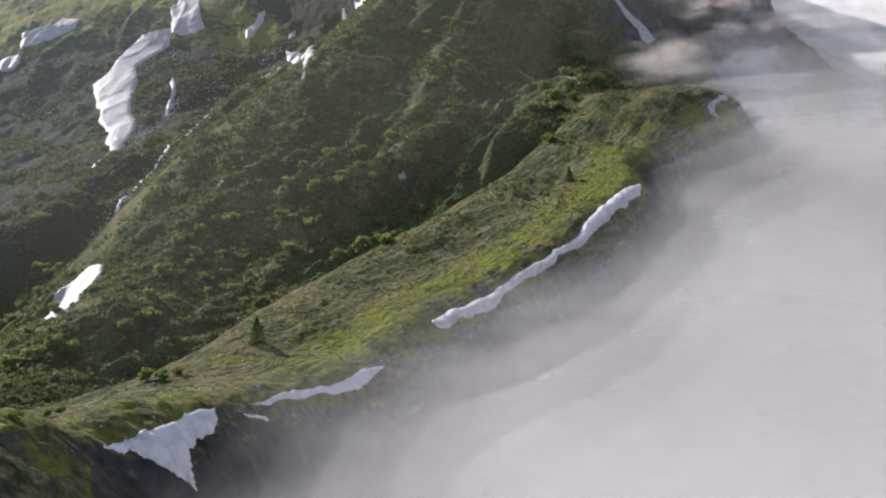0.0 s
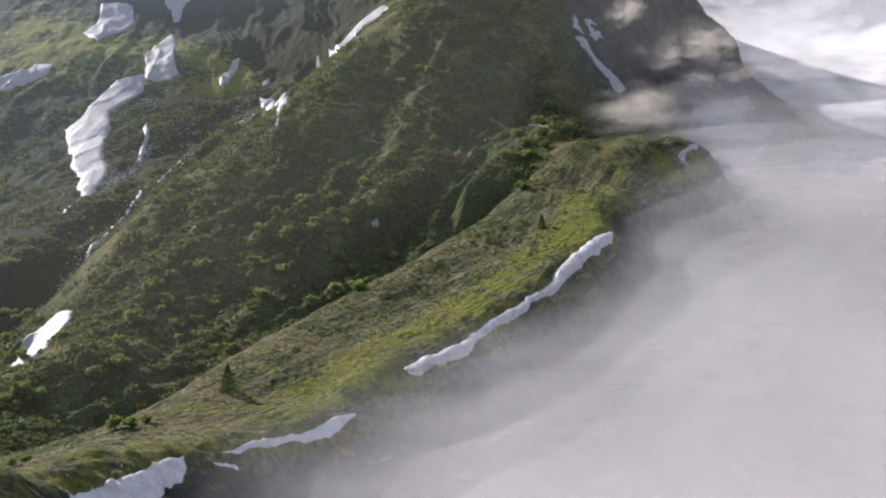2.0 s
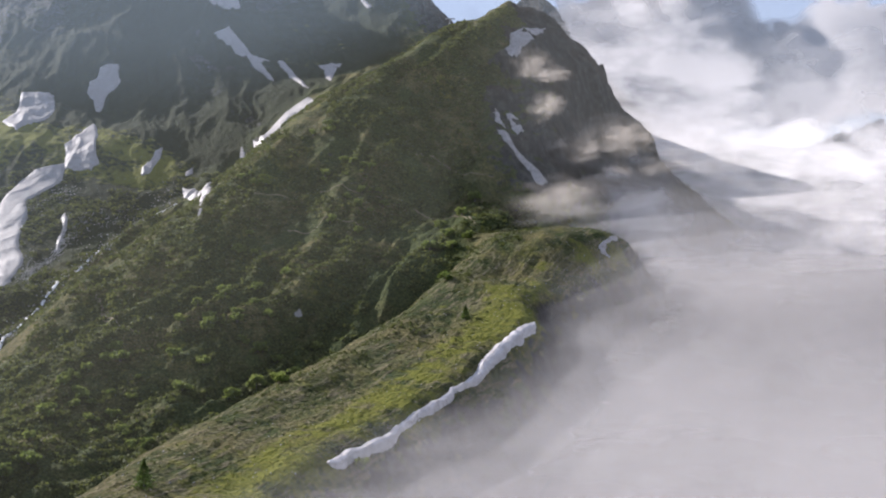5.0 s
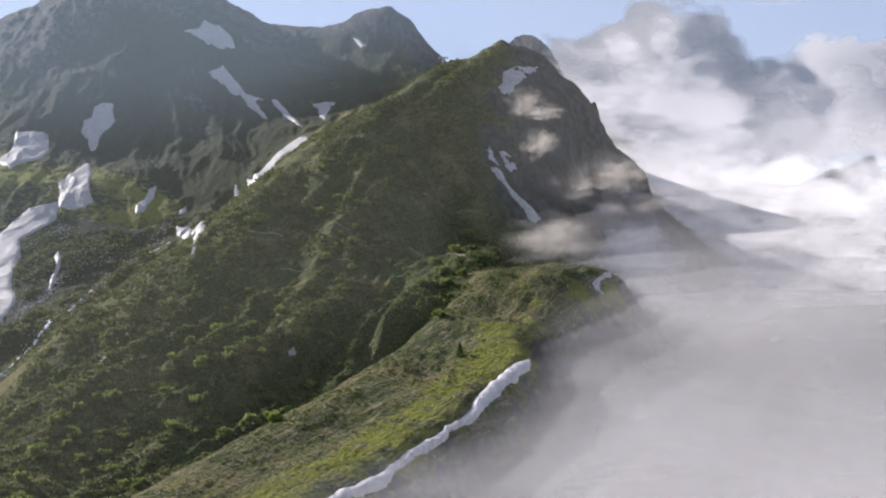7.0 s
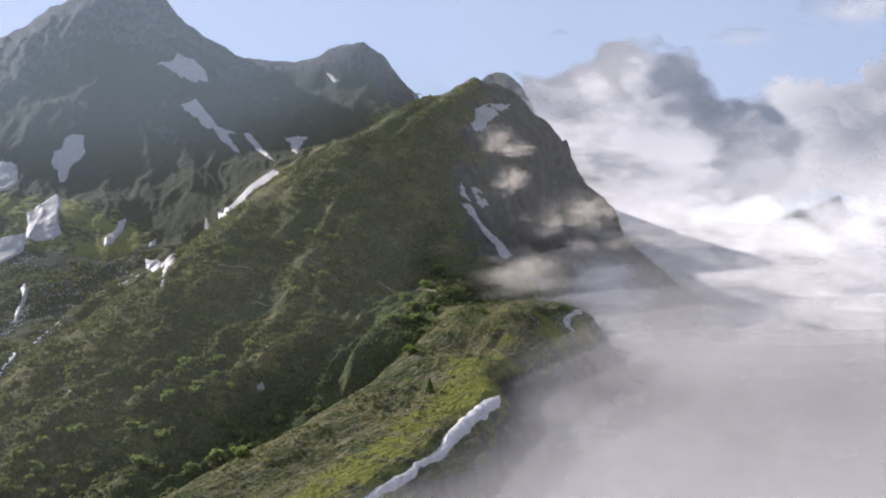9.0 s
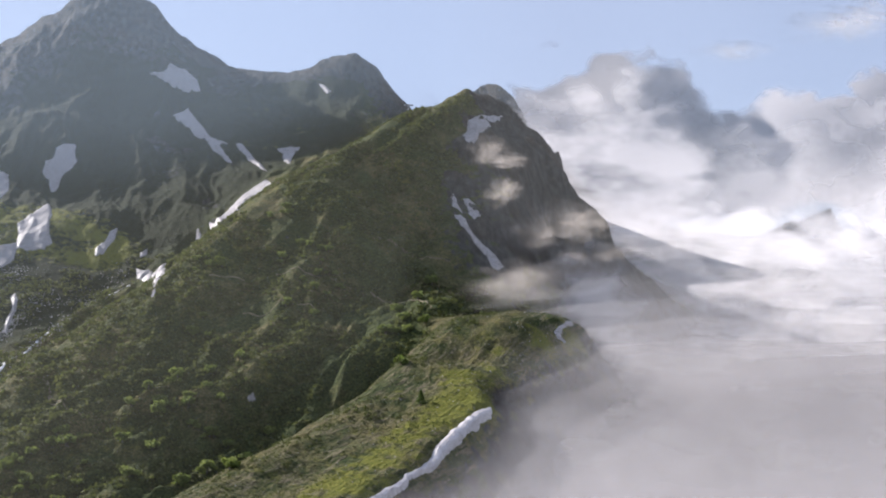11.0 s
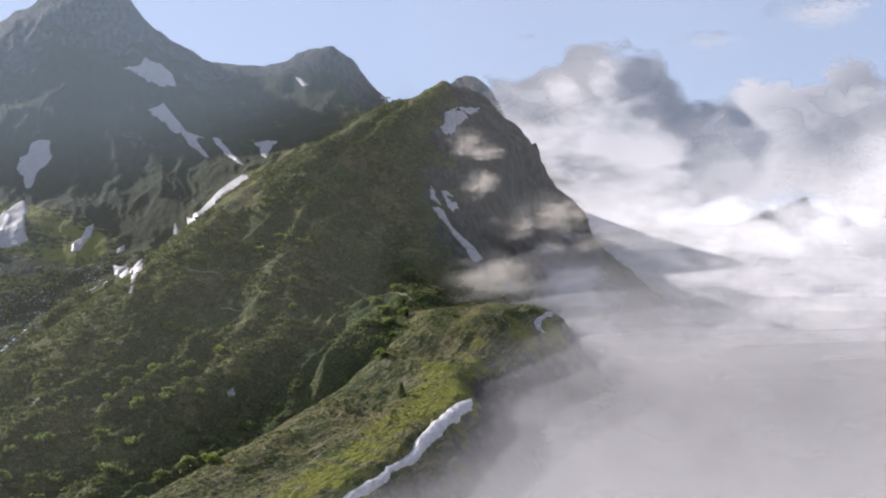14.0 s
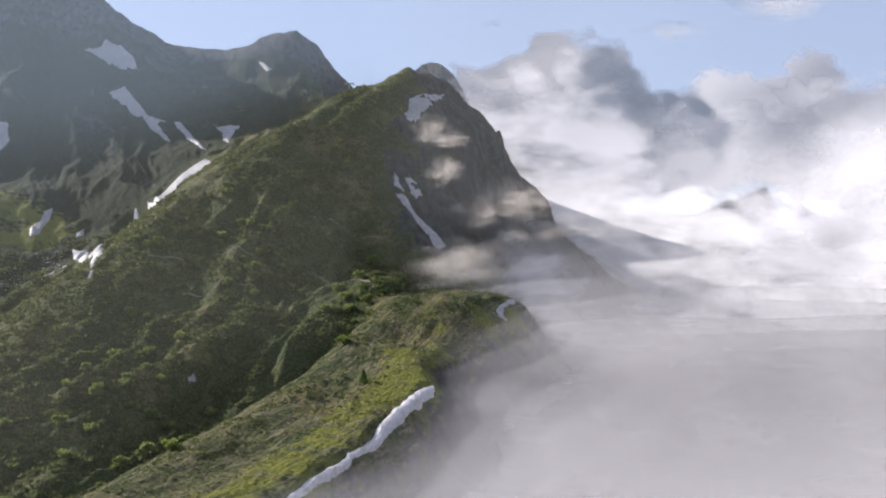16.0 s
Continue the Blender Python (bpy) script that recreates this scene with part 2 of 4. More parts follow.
# ---------------------------------------------------------------- materials
def material(name):
    m = bpy.data.materials.new(name)
    m.use_nodes = True
    nodes, links = m.node_tree.nodes, m.node_tree.links
    return m, nodes, links, nodes["Principled BSDF"]


def tex_noise(nodes, links, vec, scale, detail=5.0, rough=0.6):
    n = nodes.new("ShaderNodeTexNoise")
    n.inputs["Scale"].default_value, n.inputs["Detail"].default_value, n.inputs["Roughness"].default_value = scale, detail, rough
    links.new(vec, n.inputs["Vector"])
    return n.outputs["Fac"]


def ramp(nodes, links, fac, stops):
    r = nodes.new("ShaderNodeValToRGB")
    r.color_ramp.elements[0].position, r.color_ramp.elements[0].color = stops[0][0], (*stops[0][1], 1)
    r.color_ramp.elements[1].position, r.color_ramp.elements[1].color = stops[-1][0], (*stops[-1][1], 1)
    for p, c in stops[1:-1]:
        r.color_ramp.elements.new(p).color = (*c, 1)
    links.new(fac, r.inputs[0])
    return r.outputs[0]


def mixed(nodes, links, fac, a, b):
    m = nodes.new("ShaderNodeMix")
    m.data_type = "RGBA"
    links.new(fac, m.inputs[0])
    links.new(a, m.inputs[6])
    links.new(b, m.inputs[7])
    return m.outputs[2]


def arith(nodes, links, op, a, b):
    m = nodes.new("ShaderNodeMath")
    m.operation = op
    for k, v in enumerate((a, b)):
        if isinstance(v, (int, float)):
            m.inputs[k].default_value = v
        else:
            links.new(v, m.inputs[k])
    return m.outputs[0]


def attribute(nodes, key):
    a = nodes.new("ShaderNodeAttribute")
    a.attribute_name = key
    return a.outputs["Fac"]


def grey(a, b):
    return [(a, (0, 0, 0)), (b, (1, 1, 1))]


def ground_material():
    m, nodes, links, bsdf = material("mountain_ground")
    coord = nodes.new("ShaderNodeTexCoord").outputs["Object"]
    geo = nodes.new("ShaderNodeNewGeometry")
    split = nodes.new("ShaderNodeSeparateXYZ")
    links.new(geo.outputs["Normal"], split.inputs[0])
    fine, mid, wide = tex_noise(nodes, links, coord, 0.8, 6, 0.7), tex_noise(nodes, links, coord, 0.15, 6, 0.65), tex_noise(nodes, links, coord, 0.030, 5)
    tuft = nodes.new("ShaderNodeTexVoronoi")
    tuft.inputs["Scale"].default_value = 0.55
    links.new(coord, tuft.inputs["Vector"])
    mound = arith(nodes, links, "SUBTRACT", 1.0, tuft.outputs["Distance"])
    scrub = ramp(nodes, links, fine, [(0.30, (0.012, 0.021, 0.007)), (0.46, (0.033, 0.050, 0.013)), (0.58, (0.072, 0.088, 0.024)), (0.76, (0.15, 0.145, 0.05))])
    heath = ramp(nodes, links, fine, [(0.30, (0.036, 0.043, 0.015)), (0.50, (0.118, 0.106, 0.040)), (0.72, (0.25, 0.21, 0.095))])
    grass = ramp(nodes, links, fine, [(0.28, (0.068, 0.087, 0.012)), (0.52, (0.158, 0.164, 0.025)), (0.78, (0.26, 0.242, 0.058))])
    low = mixed(nodes, links, ramp(nodes, links, arith(nodes, links, "ADD", wide, arith(nodes, links, "MULTIPLY", arith(nodes, links, "SUBTRACT", mid, 0.5), 0.6)), grey(0.42, 0.60)), scrub, heath)
    low = mixed(nodes, links, ramp(nodes, links, attribute(nodes, "lush"), grey(0.02, 0.20)), scrub, low)
    lush = arith(nodes, links, "ADD", attribute(nodes, "lush"), arith(nodes, links, "MULTIPLY", arith(nodes, links, "SUBTRACT", mid, 0.5), 1.2))
    # terracettes: bare stony streaks that run along the ridge
    run = nodes.new("ShaderNodeMapping")
    run.vector_type = "TEXTURE"
    run.inputs["Rotation"].default_value = (0, 0, math.atan2(-0.54, 0.84))
    run.inputs["Scale"].default_value = (1.3, 13.0, 4.0)
    links.new(coord, run.inputs["Vector"])
    streak = tex_noise(nodes, links, run.outputs[0], 0.9, 5, 0.6)
    bare = ramp(nodes, links, fine, [(0.32, (0.075, 0.066, 0.038)), (0.52, (0.17, 0.150, 0.085)), (0.72, (0.30, 0.265, 0.17))])
    low = mixed(nodes, links, arith(nodes, links, "MULTIPLY", ramp(nodes, links, streak, grey(0.50, 0.60)), ramp(nodes, links, attribute(nodes, "calm"), grey(0.35, 0.8))), low, bare)
    # dark alder scrub, darkened further for the shade on this valley slope
    alder_shade = ramp(nodes, links, fine, [(0.32, (0.008, 0.014, 0.005)), (0.54, (0.018, 0.028, 0.009)), (0.76, (0.050, 0.060, 0.020))])
    low = mixed(nodes, links, arith(nodes, links, "MULTIPLY", attribute(nodes, "alder_shade"), 0.97), low, alder_shade)
    green = mixed(nodes, links, ramp(nodes, links, lush, grey(0.36, 0.56)), low, grass)
    # bedded rock: tone by wide patches, ledges by a flattened noise
    bed = nodes.new("ShaderNodeMapping")
    bed.inputs["Rotation"].default_value = (0.35, 0.5, 0.4)
    bed.inputs["Scale"].default_value = (1.7, 0.9, 0.55)
    links.new(coord, bed.inputs["Vector"])
    ledge = tex_noise(nodes, links, bed.outputs[0], 0.11, 8, 0.70)
    dark = ramp(nodes, links, ledge, [(0.34, (0.022, 0.026, 0.026)), (0.50, (0.048, 0.053, 0.052)), (0.64, (0.082, 0.084, 0.080)), (0.80, (0.15, 0.145, 0.135))])
    rusty = ramp(nodes, links, ledge, [(0.34, (0.026, 0.023, 0.019)), (0.52, (0.062, 0.054, 0.046)), (0.78, (0.13, 0.115, 0.095))])
    stone = mixed(nodes, links, ramp(nodes, links, tex_noise(nodes, links, coord, 0.02, 4), grey(0.45, 0.65)), dark, rusty)
    steep = arith(nodes, links, "MULTIPLY", arith(nodes, links, "SUBTRACT", 0.74, split.outputs[2]), 1.1)
    rock = arith(nodes, links, "ADD", arith(nodes, links, "ADD", attribute(nodes, "rock"), steep), arith(nodes, links, "MULTIPLY", arith(nodes, links, "SUBTRACT", mid, 0.5), 1.3))
    colour = mixed(nodes, links, ramp(nodes, links, rock, grey(0.50, 0.66)), green, stone)
    links.new(colour, bsdf.inputs["Base Color"])
    bsdf.inputs["Roughness"].default_value = 0.95
    bsdf.inputs["Specular IOR Level"].default_value = 0.15
    bump = nodes.new("ShaderNodeBump")
    bump.inputs["Strength"].default_value, bump.inputs["Distance"].default_value = 1.0, 3.2
    relief = arith(nodes, links, "ADD", arith(nodes, links, "MULTIPLY", fine, 0.35), arith(nodes, links, "ADD", arith(nodes, links, "ADD", mid, arith(nodes, links, "MULTIPLY", arith(nodes, links, "MULTIPLY", streak, attribute(nodes, "calm")), 0.7)), arith(nodes, links, "MULTIPLY", arith(nodes, links, "MULTIPLY", mound, arith(nodes, links, "SUBTRACT", 1.0, attribute(nodes, "rock"))), 0.30)))
    links.new(arith(nodes, links, "ADD", relief, arith(nodes, links, "MULTIPLY", arith(nodes, links, "MULTIPLY", ledge, attribute(nodes, "rock")), 1.9)), bump.inputs["Height"])
    links.new(bump.outputs[0], bsdf.inputs["Normal"])
    return m


def cloud_material(name, cover, lo, hi, scale, even_light=True, tone=(0.535, 0.53, 0.54, 1), form=0.13):
    """Vapour that scatters light both ways, thinned by noise; cover is its greatest density."""
    m, nodes, links, bsdf = material(name)
    nodes.remove(bsdf)
    vec = nodes.new("ShaderNodeTexCoord").outputs["Object"]
    dif, tra, mix = nodes.new("ShaderNodeBsdfDiffuse"), nodes.new("ShaderNodeBsdfTranslucent"), nodes.new("ShaderNodeMixShader")
    geo, soft = nodes.new("ShaderNodeNewGeometry"), nodes.new("ShaderNodeVectorMath")
    soft.operation = "MULTIPLY_ADD"         # vapour scatters light deep inside: its shading hardly follows its outline
    soft.inputs[1].default_value = (form, form, form)
    soft.inputs[2].default_value = (-0.40, 0.35, 0.75)
    links.new(geo.outputs["Normal"], soft.inputs[0])
    even = nodes.new("ShaderNodeVectorMath")
    even.operation = "NORMALIZE"
    links.new(soft.outputs[0], even.inputs[0])
    through_it = nodes.new("ShaderNodeVectorMath")
    through_it.operation = "SCALE"
    through_it.inputs["Scale"].default_value = -1.0
    links.new(even.outputs[0], through_it.inputs[0])
    for n, facing in ((dif, even.outputs[0]), (tra, through_it.outputs[0])):
        n.inputs["Color"].default_value = tone
        if even_light:
            links.new(facing, n.inputs["Normal"])
    mix.inputs[0].default_value = 0.35
    links.new(dif.outputs[0], mix.inputs[1])
    links.new(tra.outputs[0], mix.inputs[2])
    out = nodes["Material Output"]
    holes = ramp(nodes, links, tex_noise(nodes, links, vec, scale, 6, 0.55), grey(lo, hi))
    fac = attribute(nodes, "thick") if cover >= 1 else arith(nodes, links, "MULTIPLY", arith(nodes, links, "MULTIPLY", holes, attribute(nodes, "thick")), cover)
    clear, veil = nodes.new("ShaderNodeBsdfTransparent"), nodes.new("ShaderNodeMixShader")
    links.new(fac, veil.inputs[0])
    links.new(clear.outputs[0], veil.inputs[1])
    links.new(mix.outputs[0], veil.inputs[2])
    links.new(veil.outputs[0], out.inputs[0])
    return m


GROUND = ground_material()

# ---------------------------------------------------------------- the ground: one sheet
ys = [-600.0]
while ys[-1] < 4600:
    y = ys[-1]
    ys.append(y + (12 if y < 60 else 0.0021 * (y + 250) if y < 1750 else 0.03 * y))
ys = np.array(ys)
ks = np.concatenate([np.linspace(-2.4, -0.46, 50)[:-1], np.linspace(-0.46, 0.30, 640), np.linspace(0.30, 2.0, 50)[1:]])
gx = (ks[None, :] * (np.maximum(ys, 0) + 250)[:, None]).ravel()
gy = np.repeat(ys, len(ks))
gz, g_rock, g_lush, g_calm = land(gx, gy)
bank = np.array(LAND["stream"][2])
g_alder_shade = step(-12, 30, np.interp(gy, bank[:, 1], bank[:, 0]) - gx + 8 * fbm(gx / 30, gy / 30, 3, 28)) * step(380, 480, gy)
g_rock = g_rock * (1 - 0.75 * g_alder_shade * (1 - step(0.45, 0.75, g_rock)))
# crags stand out sideways from the walls
g_far = np.hypot(gx, gy)
push = step(0.3, 0.8, g_rock) * np.clip(g_far / 330, 0.5, 2.4)
gx, gy = gx + push * fbm(gz / 9 + gx / 60, gy / 11, 4, 15), gy + push * fbm(gz / 9 + 40, gx / 11, 4, 16)
ground = new("ground", smooth_mesh("ground", np.stack([gx, gy, gz], 1), grid_faces(len(ys), len(ks)), [GROUND], [("rock", g_rock), ("lush", g_lush), ("calm", g_calm), ("alder_shade", g_alder_shade)]))
tagged(ground, "steep alpine slopes of grass, dwarf scrub and grey rock", "mountain", kind="structure")

# ---------------------------------------------------------------- the sea of cloud
FRONT_Y = [-600, 60, 185, 240, 305, 365, 410, 450, 500, 530, 560, 585, 640, 700, 760, 800, 850, 900, 1200, 2400, 4600]
FRONT_X = [-54, -51, -46, -22, 18, 54, 66, 76, 106, 124, 110, 84, 92, 140, 188, 206, 232, 224, 280, 550, 945]
TOP_Y = [-600, 100, 200, 270, 340, 415, 500, 540, 600, 650, 710, 770, 900, 1050, 1300, 1700, 2200, 3000, 4600]
TOP_Z = [303, 316, 320, 319, 322, 337, 355, 360, 357, 358, 362, 366, 372, 375, 378, 380, 380, 380, 380]
cys = [-600.0]
while cys[-1] < 4600:
    cys.append(cys[-1] + (25 if cys[-1] < 40 else 0.011 * (cys[-1] + 300)))
cys = np.array(cys)
cks = np.concatenate([np.linspace(-0.25, 0.75, 170), np.linspace(0.75, 2.4, 30)[1:]])
cx = (cks[None, :] * (np.maximum(cys, 0) + 200)[:, None]).ravel()
cy = np.repeat(cys, len(cks))
q = cx - np.interp(cy, FRONT_Y, FRONT_X)
near = 1 - step(450, 1000, cy)
shelf = 1 - step(620, 820, cy)
top = np.interp(cy, TOP_Y, TOP_Z)
q = q + (10 + 20 * (1 - near)) * fbm((0.8 * cx + 0.6 * cy) / 50, (0.8 * cy - 0.6 * cx) / 60, 4, 41)
ca, cb = 0.8 * cx + 0.6 * cy, 0.8 * cy - 0.6 * cx
heap = 1.5 * np.sqrt(fbm(ca / 260, cb / 290, 3, 43) ** 2 + 0.02) + 0.8 * np.sqrt(fbm(cb / 105, ca / 120, 2, 44) ** 2 + 0.03)
rise = top + near * 5 * fbm(cx / 110, cy / 110, 2, 45) + (1 - near) * (24 * heap - 12)
rise = np.where(q < 0, rise + 0.9 * q, rise + 0.05 * np.minimum(q, 200))
size = 3.4 - 2.6 * near
c_ground = land(cx, cy)[0]
for k, (lift, cover) in enumerate([(22, 0.12), (15, 0.17), (8, 0.23), (1, 0.30), (-7, 0.40), (-15, 0.52), (-24, 0.7), (-34, 1.0)]):
    cz = rise + lift * size + (1.1 * size + 4 * np.exp(-((cy - 720) / 120) ** 2)) * fbm(cx / 40 + 9 * k, cy / 40, 4, 50 + k)
    mat = cloud_material("cloud_vapour", cover, 0.15, 0.60, 0.012)
    sheet = new("cloud_bank", smooth_mesh("cloud_bank", np.stack([cx, cy, cz], 1), grid_faces(len(cys), len(cks)), [mat], [("thick", step(0, 13 * size, cz - c_ground) * step(0, 38 + 30 * (1 - near), q + 16 * fbm(cx / 30 + 3 * k, cy / 30, 4, 90 + k)) * (shelf if cover < 1 else 1))]))
    tagged(sheet, "soft white bank of cloud welling up against the ridge", "cloud", kind="structure")


# ---------------------------------------------------------------- haze that hangs in the valleys
def veil(name, pts, height, cover, tone, label, foot=110):
    """A thin upright curtain along a line, tinted to imitate the haze in the air."""
    pts = np.array(pts, dtype=float)
    n = 60
    at = np.linspace(0, len(pts) - 1, n)
    px, py, pz = (np.interp(at, range(len(pts)), pts[:, k]) for k in range(3))
    rows = 30
    v = np.concatenate([np.stack([px, py, pz + height * r / (rows - 1)], 1) for r in range(rows)])
    rise = step(foot, foot + 390, height * np.arange(rows) / (rows - 1))
    ends = step(0, 0.3, np.linspace(0, 1, n)) * step(0, 0.15, np.linspace(1, 0, n))
    thick = np.repeat(rise, n) * np.tile(ends, rows) * step(0, 80, v[:, 2] - land(v[:, 0], v[:, 1])[0])
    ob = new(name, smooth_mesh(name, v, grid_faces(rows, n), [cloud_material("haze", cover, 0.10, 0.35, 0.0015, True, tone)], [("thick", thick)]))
    return tagged(ob, label, "haze", kind="structure")


veil("valley_haze", [(-700, 330, 150), (-160, 270, 240), (-90, 300, 270), (-20, 400, 290), (70, 585, 330), (240, 640, 300), (700, 500, 200)], 700, 0.034, (0.55, 0.57, 0.53, 1), "thin bluish haze hanging in the near gully", -900)
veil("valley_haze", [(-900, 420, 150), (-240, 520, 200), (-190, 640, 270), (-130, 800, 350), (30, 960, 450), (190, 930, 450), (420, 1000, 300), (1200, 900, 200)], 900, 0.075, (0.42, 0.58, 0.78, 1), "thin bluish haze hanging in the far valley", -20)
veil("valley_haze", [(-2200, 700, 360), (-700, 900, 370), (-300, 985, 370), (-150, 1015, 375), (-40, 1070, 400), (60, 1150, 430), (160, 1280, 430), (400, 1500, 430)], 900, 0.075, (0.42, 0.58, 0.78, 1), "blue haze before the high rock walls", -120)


veil("valley_haze", [(60, 600, 300), (105, 640, 300), (140, 680, 300), (200, 720, 300), (270, 760, 300), (420, 800, 300)], 500, 0.022, (0.55, 0.58, 0.62, 1), "thin grey haze hanging before the cliff", -900)


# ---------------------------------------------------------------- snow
def snow_material(name, light_scale):
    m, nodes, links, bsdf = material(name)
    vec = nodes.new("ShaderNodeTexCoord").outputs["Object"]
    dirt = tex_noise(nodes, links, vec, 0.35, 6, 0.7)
    links.new(ramp(nodes, links, dirt, [(p, tuple(light_scale * v for v in c)) for p, c in ((0.28, (0.25, 0.225, 0.21)), (0.42, (0.36, 0.34, 0.33)), (0.62, (0.46, 0.445, 0.44)))]), bsdf.inputs["Base Color"])
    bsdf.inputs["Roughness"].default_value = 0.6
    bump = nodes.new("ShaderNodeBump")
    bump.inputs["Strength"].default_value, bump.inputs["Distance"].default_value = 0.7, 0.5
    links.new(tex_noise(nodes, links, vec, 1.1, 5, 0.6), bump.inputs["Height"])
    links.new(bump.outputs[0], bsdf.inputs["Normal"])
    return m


# far snow darker, near snow lighter: shade and light put into the tone
SHADED_SNOW = snow_material("shaded_old_snow", 0.76)
LIT_SNOW = snow_material("lit_snow", 1.28)


def inside_by(px, py, poly):
    """Distance inside a closed outline, negative outside."""
    poly = np.array(poly, dtype=float)
    best, odd = np.full(len(px), 1e9), np.zeros(len(px), dtype=bool)
    for (ax, ay), (bx, by) in zip(poly, np.roll(poly, -1, axis=0)):
        dx, dy = bx - ax, by - ay
        t = np.clip(((px - ax) * dx + (py - ay) * dy) / max(dx * dx + dy * dy, 1e-9), 0, 1)
        best = np.minimum(best, np.hypot(px - ax - t * dx, py - ay - t * dy))
        odd ^= ((ay > py) != (by > py)) & (px < (bx - ax) * (py - ay) / (by - ay + 1e-12) + ax)
    return np.where(odd, best, -best)


def drape(name, poly, thick, mat, label, category, fray=1.0, finest=0.45):
    """A layer that lies on the ground inside a ragged outline and thins out at its rim."""
    poly = np.array(poly, dtype=float)
    lo, hi = poly.min(0) - 3, poly.max(0) + 3
    cell = max(finest, math.sqrt((hi - lo).prod() / 6000))
    xs, ys_ = np.arange(lo[0], hi[0], cell), np.arange(lo[1], hi[1], cell)
    px, py = np.tile(xs, len(ys_)), np.repeat(ys_, len(xs))
    far = np.hypot(*poly.mean(0))
    ragged = fray * (0.0026 * far * fbm(px / (0.012 * far), py / (0.024 * far), 5, 61, 0.62))
    s = inside_by(px, py, poly) + ragged
    z = land(px, py)[0]
    sheet = z.reshape(len(ys_), len(xs))
    for _ in range(30):                      # drifted snow fills the hollows
        wide = np.pad(sheet, 1, mode="edge")
        sheet = (wide[:-2, 1:-1] + wide[2:, 1:-1] + wide[1:-1, :-2] + wide[1:-1, 2:] + wide[1:-1, 1:-1]) / 5
    z = 0.85 * sheet.ravel() + 0.15 * z + thick * np.clip(s / (2.2 * thick) + 0.15, -1.0, 1) * (1 + 0.15 * fbm(px / 6, py / 6, 3, 62))
    z = np.maximum(z, land(px, py)[0] + np.clip(s, -0.6, 0.45 + far / 1600))
    keep = s > -1.6 * cell
    f = grid_faces(len(ys_), len(xs))
    f = f[keep[f].all(1)]
    used = np.unique(f)
    back = np.zeros(len(px), dtype=np.int64)
    back[used] = np.arange(len(used))
    ob = new(name, smooth_mesh(name, np.stack([px, py, z], 1)[used], back[f], [mat]))
    return tagged(ob, label, category)


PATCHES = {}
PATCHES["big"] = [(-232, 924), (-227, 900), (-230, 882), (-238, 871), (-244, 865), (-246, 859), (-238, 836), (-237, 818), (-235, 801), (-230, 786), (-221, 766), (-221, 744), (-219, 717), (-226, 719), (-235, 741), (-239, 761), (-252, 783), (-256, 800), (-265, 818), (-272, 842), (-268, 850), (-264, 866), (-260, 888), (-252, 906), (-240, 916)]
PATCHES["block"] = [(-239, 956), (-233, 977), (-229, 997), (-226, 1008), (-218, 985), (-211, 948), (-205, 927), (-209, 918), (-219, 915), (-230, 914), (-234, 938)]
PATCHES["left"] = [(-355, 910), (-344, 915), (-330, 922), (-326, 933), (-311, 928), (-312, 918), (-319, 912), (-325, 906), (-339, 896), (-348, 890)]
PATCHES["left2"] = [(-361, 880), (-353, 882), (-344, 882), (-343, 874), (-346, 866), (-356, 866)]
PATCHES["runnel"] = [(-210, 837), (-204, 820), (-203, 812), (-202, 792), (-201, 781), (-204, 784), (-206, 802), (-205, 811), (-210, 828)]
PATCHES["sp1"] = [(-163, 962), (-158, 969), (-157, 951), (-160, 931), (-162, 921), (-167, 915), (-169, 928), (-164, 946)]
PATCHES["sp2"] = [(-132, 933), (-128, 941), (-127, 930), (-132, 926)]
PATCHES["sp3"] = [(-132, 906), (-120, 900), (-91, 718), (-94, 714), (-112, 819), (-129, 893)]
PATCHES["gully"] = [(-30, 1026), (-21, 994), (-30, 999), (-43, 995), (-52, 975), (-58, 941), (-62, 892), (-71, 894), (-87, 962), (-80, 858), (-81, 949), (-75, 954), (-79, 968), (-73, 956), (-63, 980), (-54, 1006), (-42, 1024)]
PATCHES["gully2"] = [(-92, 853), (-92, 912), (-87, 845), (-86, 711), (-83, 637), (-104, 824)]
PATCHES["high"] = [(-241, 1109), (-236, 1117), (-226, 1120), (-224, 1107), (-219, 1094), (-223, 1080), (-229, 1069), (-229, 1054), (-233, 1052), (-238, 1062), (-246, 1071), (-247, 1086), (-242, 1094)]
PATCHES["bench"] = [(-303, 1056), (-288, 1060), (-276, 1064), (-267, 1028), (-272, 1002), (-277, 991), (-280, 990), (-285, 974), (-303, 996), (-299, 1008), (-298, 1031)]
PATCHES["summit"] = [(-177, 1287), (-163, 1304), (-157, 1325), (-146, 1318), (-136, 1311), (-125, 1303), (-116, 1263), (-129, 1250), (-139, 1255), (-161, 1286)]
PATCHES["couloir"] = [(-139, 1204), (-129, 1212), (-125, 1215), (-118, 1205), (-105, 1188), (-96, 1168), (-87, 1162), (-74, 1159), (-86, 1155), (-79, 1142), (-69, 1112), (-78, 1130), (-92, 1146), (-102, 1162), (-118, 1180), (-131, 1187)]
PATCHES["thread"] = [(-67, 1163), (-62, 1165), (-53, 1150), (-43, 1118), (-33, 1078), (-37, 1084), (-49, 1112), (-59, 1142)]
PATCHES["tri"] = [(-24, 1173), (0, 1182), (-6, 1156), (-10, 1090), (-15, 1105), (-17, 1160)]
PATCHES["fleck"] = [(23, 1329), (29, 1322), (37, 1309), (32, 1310)]
